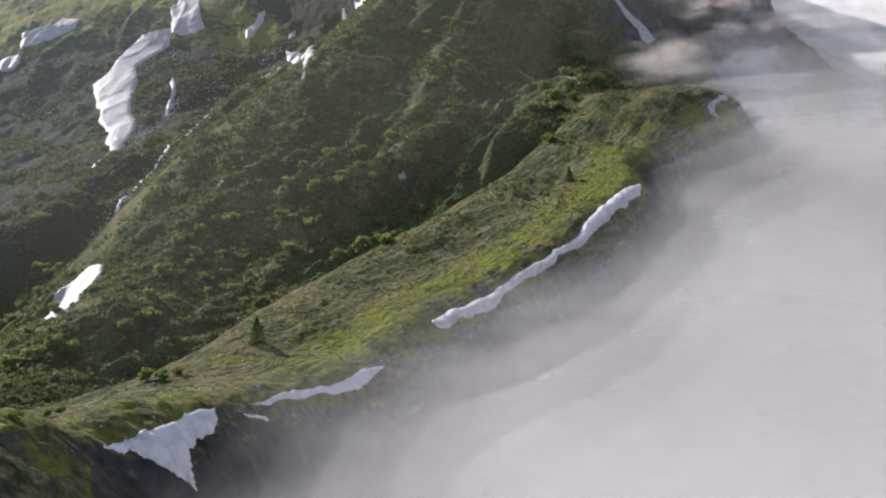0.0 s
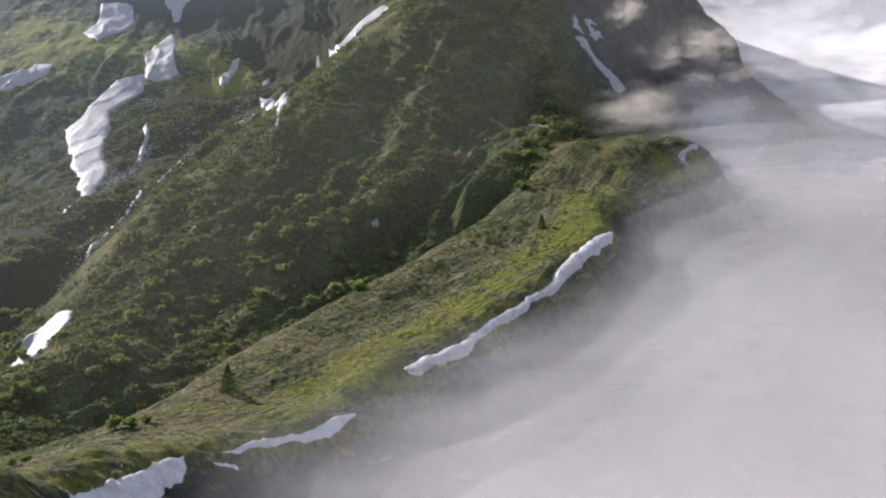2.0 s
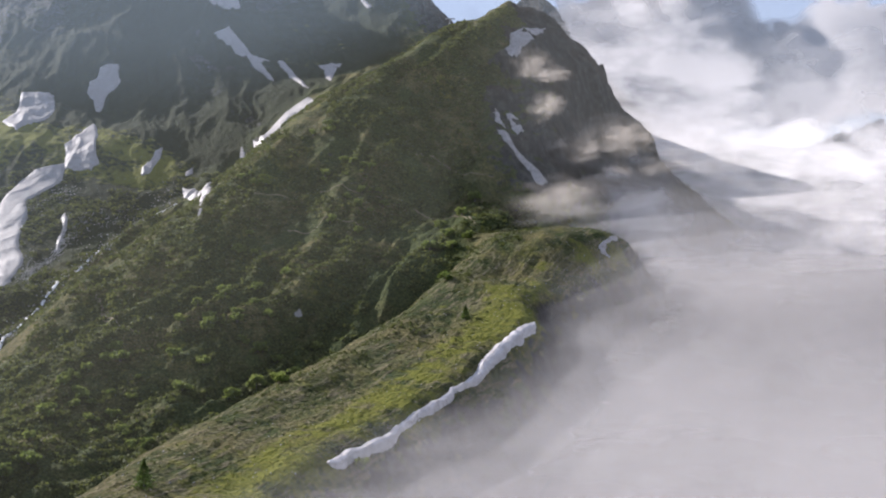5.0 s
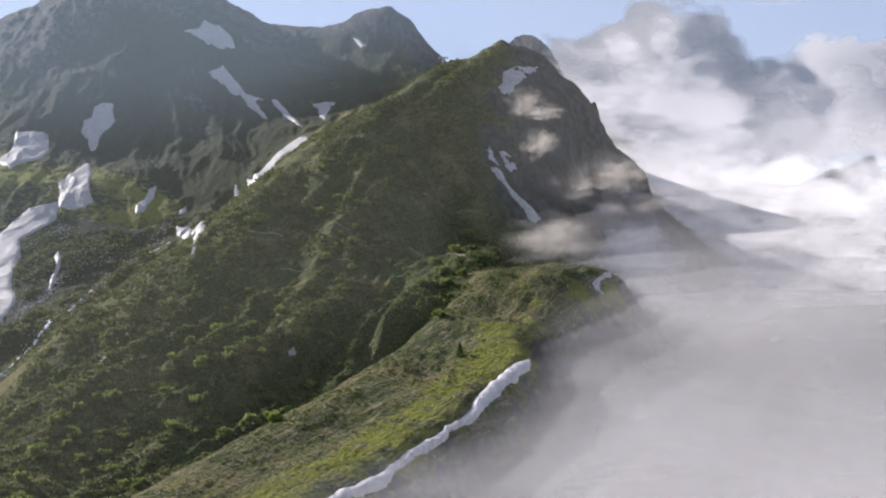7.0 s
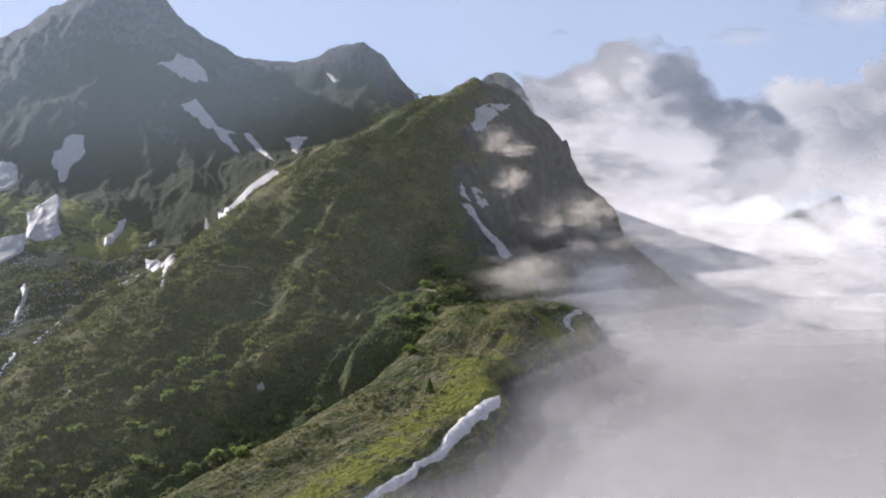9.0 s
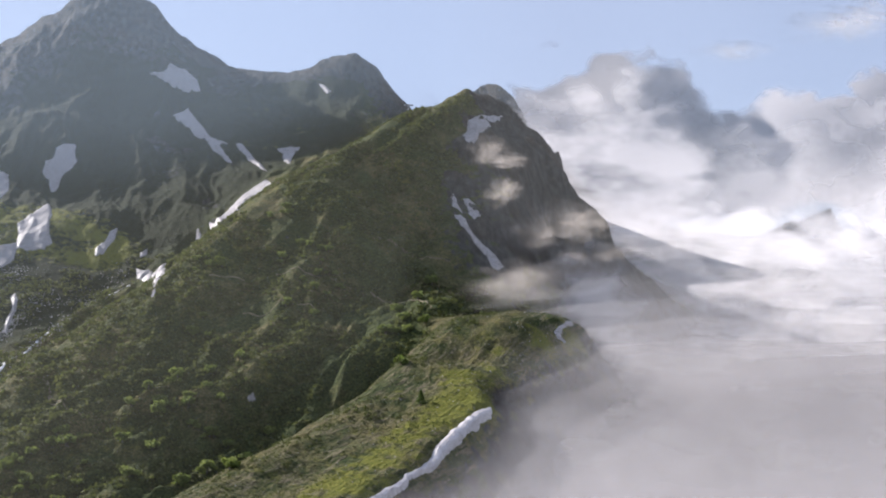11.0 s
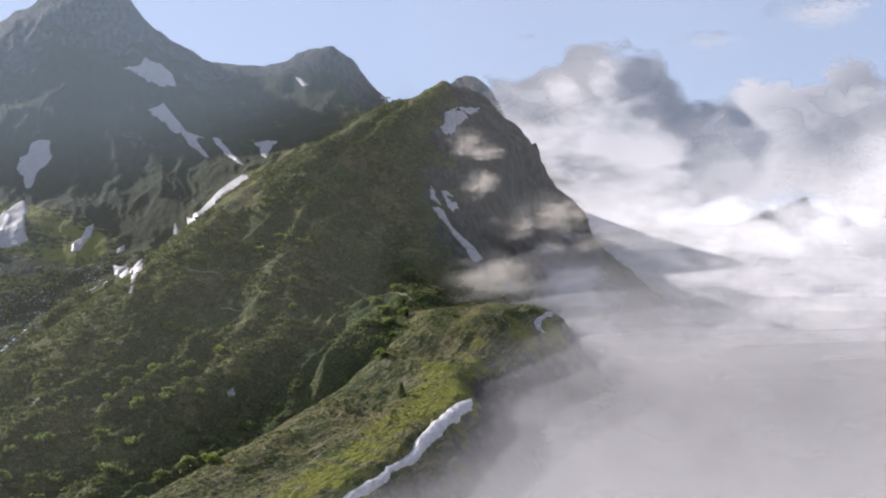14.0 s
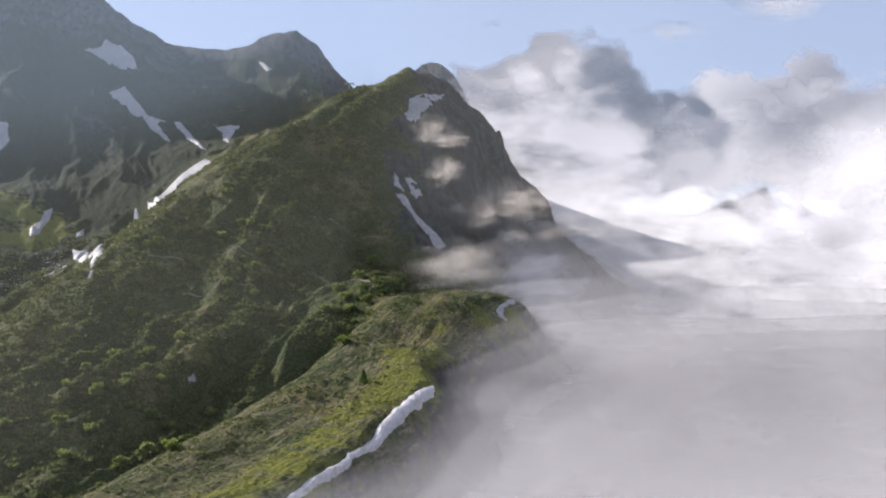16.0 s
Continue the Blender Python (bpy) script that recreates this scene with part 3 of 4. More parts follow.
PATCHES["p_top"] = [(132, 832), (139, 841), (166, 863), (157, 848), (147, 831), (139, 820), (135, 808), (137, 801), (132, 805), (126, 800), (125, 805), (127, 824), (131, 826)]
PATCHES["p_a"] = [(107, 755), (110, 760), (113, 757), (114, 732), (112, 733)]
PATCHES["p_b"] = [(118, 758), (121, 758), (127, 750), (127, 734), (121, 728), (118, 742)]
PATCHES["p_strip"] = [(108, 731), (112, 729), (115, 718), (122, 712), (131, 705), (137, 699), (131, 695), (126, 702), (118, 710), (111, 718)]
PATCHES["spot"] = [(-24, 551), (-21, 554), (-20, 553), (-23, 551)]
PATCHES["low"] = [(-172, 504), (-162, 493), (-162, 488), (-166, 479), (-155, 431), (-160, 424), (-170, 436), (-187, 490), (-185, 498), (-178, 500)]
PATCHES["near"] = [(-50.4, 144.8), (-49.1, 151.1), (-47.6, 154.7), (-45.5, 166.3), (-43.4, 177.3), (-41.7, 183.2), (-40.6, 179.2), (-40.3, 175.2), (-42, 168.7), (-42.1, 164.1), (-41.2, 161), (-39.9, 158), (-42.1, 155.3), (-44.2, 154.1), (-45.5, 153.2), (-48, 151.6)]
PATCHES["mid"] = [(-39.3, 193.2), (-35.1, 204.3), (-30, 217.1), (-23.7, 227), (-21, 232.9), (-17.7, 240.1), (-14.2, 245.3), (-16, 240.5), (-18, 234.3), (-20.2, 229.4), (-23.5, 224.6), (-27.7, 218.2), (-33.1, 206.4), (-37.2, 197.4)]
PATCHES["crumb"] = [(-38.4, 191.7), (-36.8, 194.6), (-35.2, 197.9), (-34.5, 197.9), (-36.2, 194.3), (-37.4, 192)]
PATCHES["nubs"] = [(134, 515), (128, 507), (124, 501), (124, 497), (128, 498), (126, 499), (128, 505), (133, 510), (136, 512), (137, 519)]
SNOW_WORDS = {
    "block": "broad grey snow field at the head of a ravine", "gully2": "last bluish snow in a shaded gully", "crumb": "small snow remnant under the ridge edge",
    "big": "long winding tongue of old snow in a ravine", "left": "broad snow patch lying under a cliff", "left2": "small snow patch on a grassy bench",
    "runnel": "narrow streak of snow in a scree runnel", "gully": "long bluish snow strip filling a shaded gully", "low": "snow bridge over the stream at the valley foot",
    "couloir": "grey snow runnel spilling down a rocky couloir", "summit": "snow patch in a hollow below the summit", "thread": "thin thread of snow in a rock cleft",
    "tri": "small three-cornered snow patch on a dark wall", "spot": "tiny white snow remnant among dark scrub", "near": "steep snow slab hanging below the ridge crest",
    "mid": "tapering snow cornice along the ridge edge", "nubs": "curled snow rim on a rocky knoll", "p_top": "snow field on the shaded cliff below the peak", "p_strip": "slanting snow strip at the foot of the cliff"}
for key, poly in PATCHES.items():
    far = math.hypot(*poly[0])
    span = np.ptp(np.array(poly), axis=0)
    ob = drape("snow_patch", poly, 0.4 + far / 1500, LIT_SNOW if far < 300 else SHADED_SNOW, SNOW_WORDS.get(key, "isolated patch of old snow on a steep slope"), "snow patch", min(1.0, 0.3 + span.min() / 60))
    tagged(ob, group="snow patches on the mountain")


def cornice(pts, width, depth, label):
    """A broken snow lip along the ridge edge: a sloping roof, a sharp brink and an uneven face."""
    pts = np.array(pts, dtype=float)
    n = 260
    at = np.linspace(0, len(pts) - 1, n)
    c = np.stack([np.interp(at, range(len(pts)), pts[:, k]) for k in range(2)], 1)
    way = np.gradient(c, axis=0)
    way /= np.hypot(way[:, 0], way[:, 1])[:, None]
    out = np.stack([way[:, 1], -way[:, 0]], 1)
    run = np.cumsum(np.append(0, np.hypot(*np.diff(c, axis=0).T)))
    taper = np.minimum(1, np.minimum(at / 0.4, (len(pts) - 1 - at) / 0.25)) ** 0.5
    bulk = np.interp(at / (len(pts) - 1), [0, 0.12, 0.25, 0.45, 0.53, 0.60, 0.68, 0.78, 0.92, 1], [0.9, 1.1, 1.0, 0.85, 0.55, 0.55, 1.2, 1.6, 1.5, 0.9])
    w = width * taper * bulk * (1 + 0.35 * fbm(run / 13, run * 0, 5, 71, 0.65))
    d = depth * taper * bulk * (1 + 0.35 * fbm(run / 17 + 9, run * 0, 5, 72, 0.65))
    wob = 0.6 * fbm(run / 11, run * 0, 5, 73, 0.6)
    base = land(c[:, 0], c[:, 1])[0]
    prof = [(-1.0, -0.30), (-0.9, 0.02), (-0.5, 0.16), (0.0, 0.26), (0.45, 0.20), (0.72, 0.04), (0.82, -0.24), (0.86, -0.6), (0.95, -0.85), (0.90, -1.15), (0.5, -1.4)]
    v = []
    for k, (a, b) in enumerate(prof):
        j = 0.35 * fbm(run / 2.6 + 5 * k, run * 0 + 0.7 * k, 3, 74, 0.65)
        off = (a * w + wob + j)[:, None] * out
        v.append(np.stack([c[:, 0] + off[:, 0], c[:, 1] + off[:, 1], base + b * d + j * 0.7 + 0.35], 1))
    ob = new("snow_cornice", smooth_mesh("snow_cornice", np.concatenate(v), grid_faces(len(prof), n)[:, ::-1], [LIT_SNOW]))
    ob.data.polygons.foreach_set("use_smooth", np.zeros(len(ob.data.polygons), dtype=bool))
    return tagged(ob, label, "snow cornice")


BRINK = [(-3.5, 269.6), (2.6, 279.9), (7.3, 287.2), (12.2, 295.4), (15.8, 303.2), (21.4, 312.9), (27.3, 322.6), (34.6, 334.8), (35.9, 338.7), (45.0, 352.6), (50.0, 363.7), (56.0, 375.2), (63.2, 387.9), (70.5, 399.5), (75.1, 406.7)]
cornice(BRINK, 1.9, 2.9, "long overhanging snow cornice along the grassy crest")


# ---------------------------------------------------------------- plants
def leaf_material(name, dark, light):
    m, nodes, links, bsdf = material(name)
    vec = nodes.new("ShaderNodeTexCoord").outputs["Object"]
    geo, info = nodes.new("ShaderNodeNewGeometry"), nodes.new("ShaderNodeObjectInfo")
    fac = arith(nodes, links, "ADD", arith(nodes, links, "MULTIPLY", geo.outputs["Random Per Island"], 0.6), arith(nodes, links, "MULTIPLY", info.outputs["Random"], 0.4))
    col = ramp(nodes, links, fac, [(0.05, dark), (0.95, light)])
    tra, mix = nodes.new("ShaderNodeBsdfTranslucent"), nodes.new("ShaderNodeMixShader")
    links.new(col, bsdf.inputs["Base Color"])
    links.new(col, tra.inputs["Color"])
    bsdf.inputs["Roughness"].default_value = 0.7
    bsdf.inputs["Specular IOR Level"].default_value = 0.2
    mix.inputs[0].default_value = 0.45
    links.new(bsdf.outputs[0], mix.inputs[1])
    links.new(tra.outputs[0], mix.inputs[2])
    links.new(mix.outputs[0], nodes["Material Output"].inputs[0])
    return m


LEAF = leaf_material("birch_leaves", (0.10, 0.145, 0.028), (0.28, 0.33, 0.085))
NEEDLE = leaf_material("needles", (0.05, 0.085, 0.018), (0.13, 0.18, 0.045))
SCRUB = leaf_material("scrub_leaves", (0.035, 0.055, 0.013), (0.13, 0.145, 0.042))
BARK, _n, _l, _b = material("bark")
_l.new(ramp(_n, _l, tex_noise(_n, _l, _n.new("ShaderNodeTexCoord").outputs["Object"], 9.0), [(0.3, (0.08, 0.07, 0.06)), (0.7, (0.25, 0.23, 0.20))]), _b.inputs["Base Color"])


def quads_mesh(name, centres, sizes, rng, mat, flat=0.0):
    """Many small leaf quads at the centres, turned at random."""
    n = len(centres)
    a = rng.normal(size=(n, 3))
    a /= np.linalg.norm(a, axis=1)[:, None]
    b = np.cross(a, rng.normal(size=(n, 3)))
    b /= np.linalg.norm(b, axis=1)[:, None]
    a, b = a * sizes[:, None], b * sizes[:, None] * 0.75
    v = np.stack([centres - a - b, centres + a - b, centres + a * 0.8 + b, centres - a * 0.8 + b], 1).reshape(-1, 3)
    return smooth_mesh(name, v, np.arange(n * 4).reshape(n, 4), [mat])


def stems(rng, height, spread, count):
    bm = bmesh.new()
    for k in range(count):
        turn, lean = rng.uniform(0, 6.28), rng.uniform(0.2, 1.0) * spread
        top = Vector((math.cos(turn) * lean, math.sin(turn) * lean, height * rng.uniform(0.7, 1.0)))
        ring0 = []
        for s in range(4):
            at = s / 3
            mid = Vector((top.x * at ** 1.4, top.y * at ** 1.4, -0.4 + (top.z + 0.4) * at))
            r = 0.11 * (1 - 0.75 * at)
            ring = [bm.verts.new(mid + Vector((r * math.cos(q), r * math.sin(q), 0))) for q in (0, 1.26, 2.51, 3.77, 5.03)]
            if ring0:
                for i in range(5):
                    bm.faces.new((ring0[i], ring0[(i + 1) % 5], ring[(i + 1) % 5], ring[i]))
            ring0 = ring
    me = bpy.data.meshes.new("trunk")
    bm.to_mesh(me)
    bm.free()
    me.materials.append(BARK)
    return me


def birch_bush(seed):
    """A many-stemmed mountain birch about 4 m high: stems, and a lumpy crown of leaf sprays."""
    rng = np.random.default_rng(seed)
    ob = new("mountain_birch")
    new("trunk", stems(rng, 3.2, 1.5, 5)).parent = ob
    tagged(ob, "low bushy mountain birch with yellow-green spring leaves", "bush", "birches on the slope")
    lumps = np.stack([rng.uniform(-1.7, 1.7, 11), rng.uniform(-1.7, 1.7, 11), rng.uniform(0.7, 3.1, 11)], 1)
    lumps[:, :2] *= (1.2 - 0.5 * np.abs(lumps[:, 2:] - 1.5) / 1.6)
    c = []
    for p in lumps:
        d = rng.normal(size=(46, 3))
        d /= np.linalg.norm(d, axis=1)[:, None]
        c.append(p + d * rng.uniform(0.45, 1.05, (46, 1)) * np.array([1, 1, 0.8]))
    c = np.concatenate(c)
    crown = new("crown", quads_mesh("crown", c, rng.uniform(0.18, 0.40, len(c)), rng, LEAF))
    crown.parent = ob
    return ob


def fir(seed, high):
    rng = np.random.default_rng(seed)
    ob = new("fir_tree")
    new("trunk", stems(rng, high * 0.95, 0.05, 1)).parent = ob
    tagged(ob, "lone dark green young fir on the grassy ridge", "tree", "firs on the ridge")
    h = rng.uniform(0.04, 1.0, 900)
    r = (1 - h) ** 0.8 * high * 0.52 * (0.45 + 0.55 * rng.uniform(size=900)) * (0.8 + 0.2 * np.sin(h * 50))
    a = rng.uniform(0, 6.28, 900)
    c = np.stack([r * np.cos(a), r * np.sin(a), h * high - r * 0.25], 1)
    crown = new("crown", quads_mesh("crown", c, rng.uniform(0.12, 0.26, 900), rng, NEEDLE))
    crown.parent = ob
    return ob


def on_ground(x, y):
    return float(land(np.array([float(x)]), np.array([float(y)]))[0][0])


BUSHES = [(-73, 494), (-120, 418), (-61, 568), (-80, 518), (-109, 526), (-105, 517), (-126, 441), (-127, 469), (-65, 536), (-52, 540), (-44, 571), (-29, 578), (-80, 541), (-66, 517), (-148, 388), (-153, 381), (-160, 376), (-238, 618), (-142, 387), (-54, 127), (-60, 152), (-70, 184), (-62, 212), (-59, 212), (-57, 217), (-49, 485), (-20, 346), (-39, 496), (5, 277), (-126, 406), (71, 626), (60, 594), (70, 582), (58, 617), (83, 657), (26, 651), (-6, 626), (10, 620), (49, 585), (46, 467)]
FIRS = [(-45, 246), (49, 414)]
rng = np.random.default_rng(7)
kinds = [birch_bush(k) for k in range(4)]
spots = [(x, y, rng.uniform(1.2, 1.9) * min(1, y / 380) ** 1.4) for x, y in BUSHES]
tries = np.stack([rng.uniform(-230, 120, 2600), rng.uniform(250, 760, 2600)], 1)
clump = fbm(tries[:, 0] / 55, tries[:, 1] / 55, 3, 81)
t_z, t_rock, t_lush, t_calm = land(tries[:, 0], tries[:, 1])
for (x, y), c, lu, z in zip(tries, clump, t_lush, t_z):
    # only on the slope between the stream and the gully, and in its lower part
    left = np.interp(y, [p[1] for p in LAND["b_left"][2]][::-1], [p[0] for p in LAND["b_left"][2]][::-1])
    right = np.interp(y, [p[1] for p in LAND["b_foot"][2]], [p[0] for p in LAND["b_foot"][2]])
    if left + 8 < x < right + 12 and c > 0.12 + max(0, (y - 480) / 700) and len(spots) < 260:
        spots.append((x, y, rng.uniform(0.6, 1.4)))
    if -330 < x < left - 45 and 480 < y < 760 and c > 0.25 and len(spots) < 260:
        spots.append((x, y, rng.uniform(0.6, 1.4)))
for k, (x, y, s) in enumerate(spots):
    m = pose(x, y, on_ground(x, y) - 0.1, 0, 0, rng.uniform(0, 360)) @ Matrix.Diagonal((s * rng.uniform(0.9, 1.3), s, s * rng.uniform(0.8, 1.1), 1))
    if k < 4:
        kinds[k].matrix_basis = m
    else:
        copy_thing(kinds[k % 4], Matrix(m) @ Matrix.Diagonal((1 / kinds[k % 4].scale[0], 1 / kinds[k % 4].scale[1], 1 / kinds[k % 4].scale[2], 1)))
for k, (x, y) in enumerate(FIRS):
    fir(90 + k, (6.5, 5.5, 3.2)[k]).matrix_basis = pose(x, y, on_ground(x, y) - 0.1)

# low scrub that nobody could count
n = 75000
sx, sy = rng.uniform(-330, 170, n), 120 + 800 * rng.uniform(size=n) ** 1.1
s_z, s_rock, s_lush, s_calm = land(sx, sy)
dense = fbm(sx / 22, sy / 22, 3, 83) + 0.42 - 0.75 * s_lush - 1.2 * s_rock - 0.2 * step(0, 30, np.interp(sy, STREAM[:, 1], STREAM[:, 0]) - sx)
keep = (dense > 0) & (sx > -0.50 * sy - 20) & (sx < 0.30 * sy + 10)
for poly in PATCHES.values():
    keep &= inside_by(sx, sy, poly) < -1.5
sx, sy, s_z = sx[keep], sy[keep], s_z[keep]
per = 7
gap = ((sx[:, None] - calm[None, :, 0]) ** 2 + (sy[:, None] - calm[None, :, 1]) ** 2).min(1)
size = rng.uniform(0.7, 1.8, len(sx)) * np.clip(sy / 380, 0.5, 1.2) * (1 - 0.72 * np.exp(-gap / 30.0 ** 2))
d = rng.normal(size=(len(sx), per, 3))
d /= np.linalg.norm(d, axis=2)[:, :, None]
d[:, :, 2] = np.abs(d[:, :, 2]) * 0.7
c = np.stack([sx, sy, s_z], 1)[:, None, :] + d * size[:, None, None] * rng.uniform(0.6, 1.1, (len(sx), per, 1))
scrub = new("dwarf_scrub", quads_mesh("dwarf_scrub", c.reshape(-1, 3), np.repeat(size, per) * rng.uniform(0.25, 0.5, len(sx) * per), rng, SCRUB))
tagged(scrub, "dense knee-high rhododendron and juniper scrub on the slopes", "scrub", kind="stuff")


# ---------------------------------------------------------------- stream, stones, paths
def plain_noise_material(name, stops, scale, rough=0.8):
    m, nodes, links, bsdf = material(name)
    vec = nodes.new("ShaderNodeTexCoord").outputs["Object"]
    links.new(ramp(nodes, links, tex_noise(nodes, links, vec, scale, 5, 0.65), stops), bsdf.inputs["Base Color"])
    bsdf.inputs["Roughness"].default_value = rough
    return m


FOAM = plain_noise_material("stream_water", [(0.36, (0.08, 0.09, 0.08)), (0.46, (0.45, 0.46, 0.46)), (0.54, (0.85, 0.86, 0.86))], 0.45, 0.7)
STONE = plain_noise_material("pale_stone", [(0.3, (0.20, 0.19, 0.18)), (0.7, (0.52, 0.50, 0.48))], 0.8, 0.85)
EARTH = plain_noise_material("trodden_earth", [(0.3, (0.10, 0.085, 0.05)), (0.7, (0.24, 0.20, 0.12))], 0.5, 0.95)
STEEL = plain_noise_material("galvanised_steel", [(0.3, (0.20, 0.21, 0.22)), (0.7, (0.33, 0.34, 0.35))], 3.0, 0.5)
STEEL.node_tree.nodes["Principled BSDF"].inputs["Metallic"].default_value = 0.7


def ribbon(name, pts, width, lift, mat, seed, wander=1.0, spacing=1.5):
    """A narrow band that follows the ground along a line."""
    pts = np.array(pts, dtype=float)
    run = np.append(0, np.cumsum(np.hypot(*np.diff(pts[:, :2], axis=0).T)))
    at = np.arange(0, run[-1], spacing)
    cx_, cy_ = np.interp(at, run, pts[:, 0]), np.interp(at, run, pts[:, 1])
    way = np.stack([np.gradient(cx_), np.gradient(cy_)], 1)
    way /= np.hypot(way[:, 0], way[:, 1])[:, None]
    sway = wander * fbm(at / 14, at * 0, 3, seed)
    w = width * (0.7 + 0.6 * np.abs(fbm(at / 6, at * 0 + 4, 3, seed + 1)))
    v = []
    for side in (-1.0, -0.5, 0.0, 0.5, 1.0):
        x, y = cx_ + (side * w + sway) * way[:, 1], cy_ - (side * w + sway) * way[:, 0]
        v.append(np.stack([x, y, land(x, y)[0] + lift * (1.2 - side * side)], 1))
    return new(name, smooth_mesh(name, np.concatenate(v), grid_faces(5, len(at))[:, ::-1], [mat]))


bed = [p for p in LAND["stream"][2][1:8]]
tagged(ribbon("stream", bed, 1.1, 0.6, FOAM, 91, 3.0), "white foaming mountain stream tumbling down a stony bed", "stream", kind="structure")
tagged(ribbon("stream", [(-226, 716), (-229, 700), (-228, 690)], 1.2, 0.5, FOAM, 93), "short white cascade below a tongue of snow", "stream", kind="structure")
TRAILS = [
    [(-127, 573), (-120, 553), (-111, 545), (-100, 535)],
    [(53, 702), (60, 693), (69, 691), (85, 691), (100, 689)],
    [(35, 651), (53, 640), (71, 628), (76, 592)],
    [(-53, 660), (-18, 664), (20, 658), (31, 655)],
    [(-31, 627), (-10, 628), (12, 626)],
    [(-128, 573), (-121, 556), (-111, 546)],
    [(49, 700), (60, 695), (73, 694)],
]
for k, line in enumerate(TRAILS):
    if len(line) > 1:
        tagged(ribbon("footpath", line, 0.55, 0.35, EARTH, 100 + k, 1.2), "narrow trodden footpath crossing the scrub slope", "path", kind="structure")


def stones(name, px, py, sizes, seed, label):
    """Scattered rough stones, joined: five-sided lumps sunk into the ground."""
    r = np.random.default_rng(seed)
    n = len(px)
    base = np.array([(1, 0, -0.3), (0.3, 0.95, -0.3), (-0.8, 0.6, -0.3), (-0.8, -0.6, -0.3), (0.3, -0.95, -0.3), (0.5, 0.1, 0.6), (-0.1, 0.5, 0.7), (-0.4, -0.3, 0.65)])
    quads = np.array([(0, 1, 6, 5), (1, 2, 7, 6), (2, 3, 7, 7), (3, 4, 5, 7), (4, 0, 5, 5), (5, 6, 7, 7)])
    turn = r.uniform(0, 6.28, n)
    b = base[None] * sizes[:, None, None] * r.uniform(0.6, 1.35, (n, 8, 1))
    x = b[:, :, 0] * np.cos(turn)[:, None] - b[:, :, 1] * np.sin(turn)[:, None]
    y = b[:, :, 0] * np.sin(turn)[:, None] + b[:, :, 1] * np.cos(turn)[:, None]
    v = np.stack([x + px[:, None], y + py[:, None], b[:, :, 2] + land(px, py)[0][:, None]], 2).reshape(-1, 3)
    me = bpy.data.meshes.new(name)
    f = (quads[None] + 8 * np.arange(n)[:, None, None]).reshape(-1, 4).tolist()
    me.from_pydata(v.tolist(), [], [q[:3] if q[3] == q[2] else q for q in f])
    me.materials.append(STONE)
    return tagged(new(name, me), label, "stones", kind="stuff")


r = np.random.default_rng(12)
bed = np.array(bed)
pick = r.uniform(0, len(bed) - 1, 1500)
sx = np.interp(pick, range(len(bed)), bed[:, 0]) + r.normal(size=1500) * 5
sy = np.interp(pick, range(len(bed)), bed[:, 1]) + r.normal(size=1500) * 5
stones("stream_stones", sx, sy, r.uniform(0.25, 0.9, 1500), 13, "pale boulders strewn along the stream bed")
for cx0, cy0, cx1, cy1, wide in ((-200, 800, -212, 735, 3), (-188, 850, -206, 760, 4), (-218, 770, -205, 730, 9), (-215, 880, -232, 850, 9), (-140, 900, -190, 800, 12)):
    u = r.uniform(size=260)
    stones("scree", cx0 + (cx1 - cx0) * u + r.normal(size=260) * wide * 0.6, cy0 + (cy1 - cy0) * u + r.normal(size=260) * wide, r.uniform(0.25, 0.75, 260), 14, "grey scree lying in a steep runnel")
u = r.uniform(size=700)
crest_xy = np.array([p[:2] for p in LAND["crest"][2] + LAND["saddle"][2]])
k = r.integers(0, len(crest_xy) - 1, 700)
sx = crest_xy[k, 0] + (crest_xy[k + 1, 0] - crest_xy[k, 0]) * u - np.abs(r.normal(size=700)) * 22
sy = crest_xy[k, 1] + (crest_xy[k + 1, 1] - crest_xy[k, 1]) * u + r.normal(size=700) * 10
stones("ridge_stones", sx, sy, r.uniform(0.08, 0.34, 700), 15, "small grey stones lying in the ridge turf")


# ---------------------------------------------------------------- chairlift top on the skyline
def box(bm, size, at):
    g = bmesh.ops.create_cube(bm, size=1.0, matrix=Matrix.Translation(at) @ Matrix.Diagonal((*size, 1)))
    bmesh.ops.bevel(bm, geom=list({e for v in g["verts"] for e in v.link_edges}), offset=min(size) * 0.12, segments=1, affect="EDGES")


def part(name, bm, mat, parent, label=""):
    me = bpy.data.meshes.new(name)
    bm.to_mesh(me)
    bm.free()
    me.materials.append(mat)
    ob = new(name, me)
    ob.parent = parent
    return tagged(ob, label)


def lift_pylon(x, y, high):
    root = tagged(new("chairlift_pylon"), "grey steel chairlift pylon with a crossarm on the skyline", "lift pylon")
    root.location = (x, y, on_ground(x, y))
    bm = bmesh.new()
    bmesh.ops.create_cone(bm, segments=12, radius1=0.75, radius2=0.55, depth=high + 1.5, cap_ends=True, matrix=Matrix.Translation((0, 0, high / 2 - 0.75)))
    part("mast", bm, STEEL, root)
    bm = bmesh.new()
    box(bm, (7.6, 0.9, 1.0), (0, 0, high))
    part("crossarm", bm, STEEL, root)
    for side in (-1, 1):
        bm = bmesh.new()
        box(bm, (0.5, 2.6, 0.5), (side * 3.4, 0, high - 0.6))
        part("sheave_beam", bm, STEEL, root)
    return root


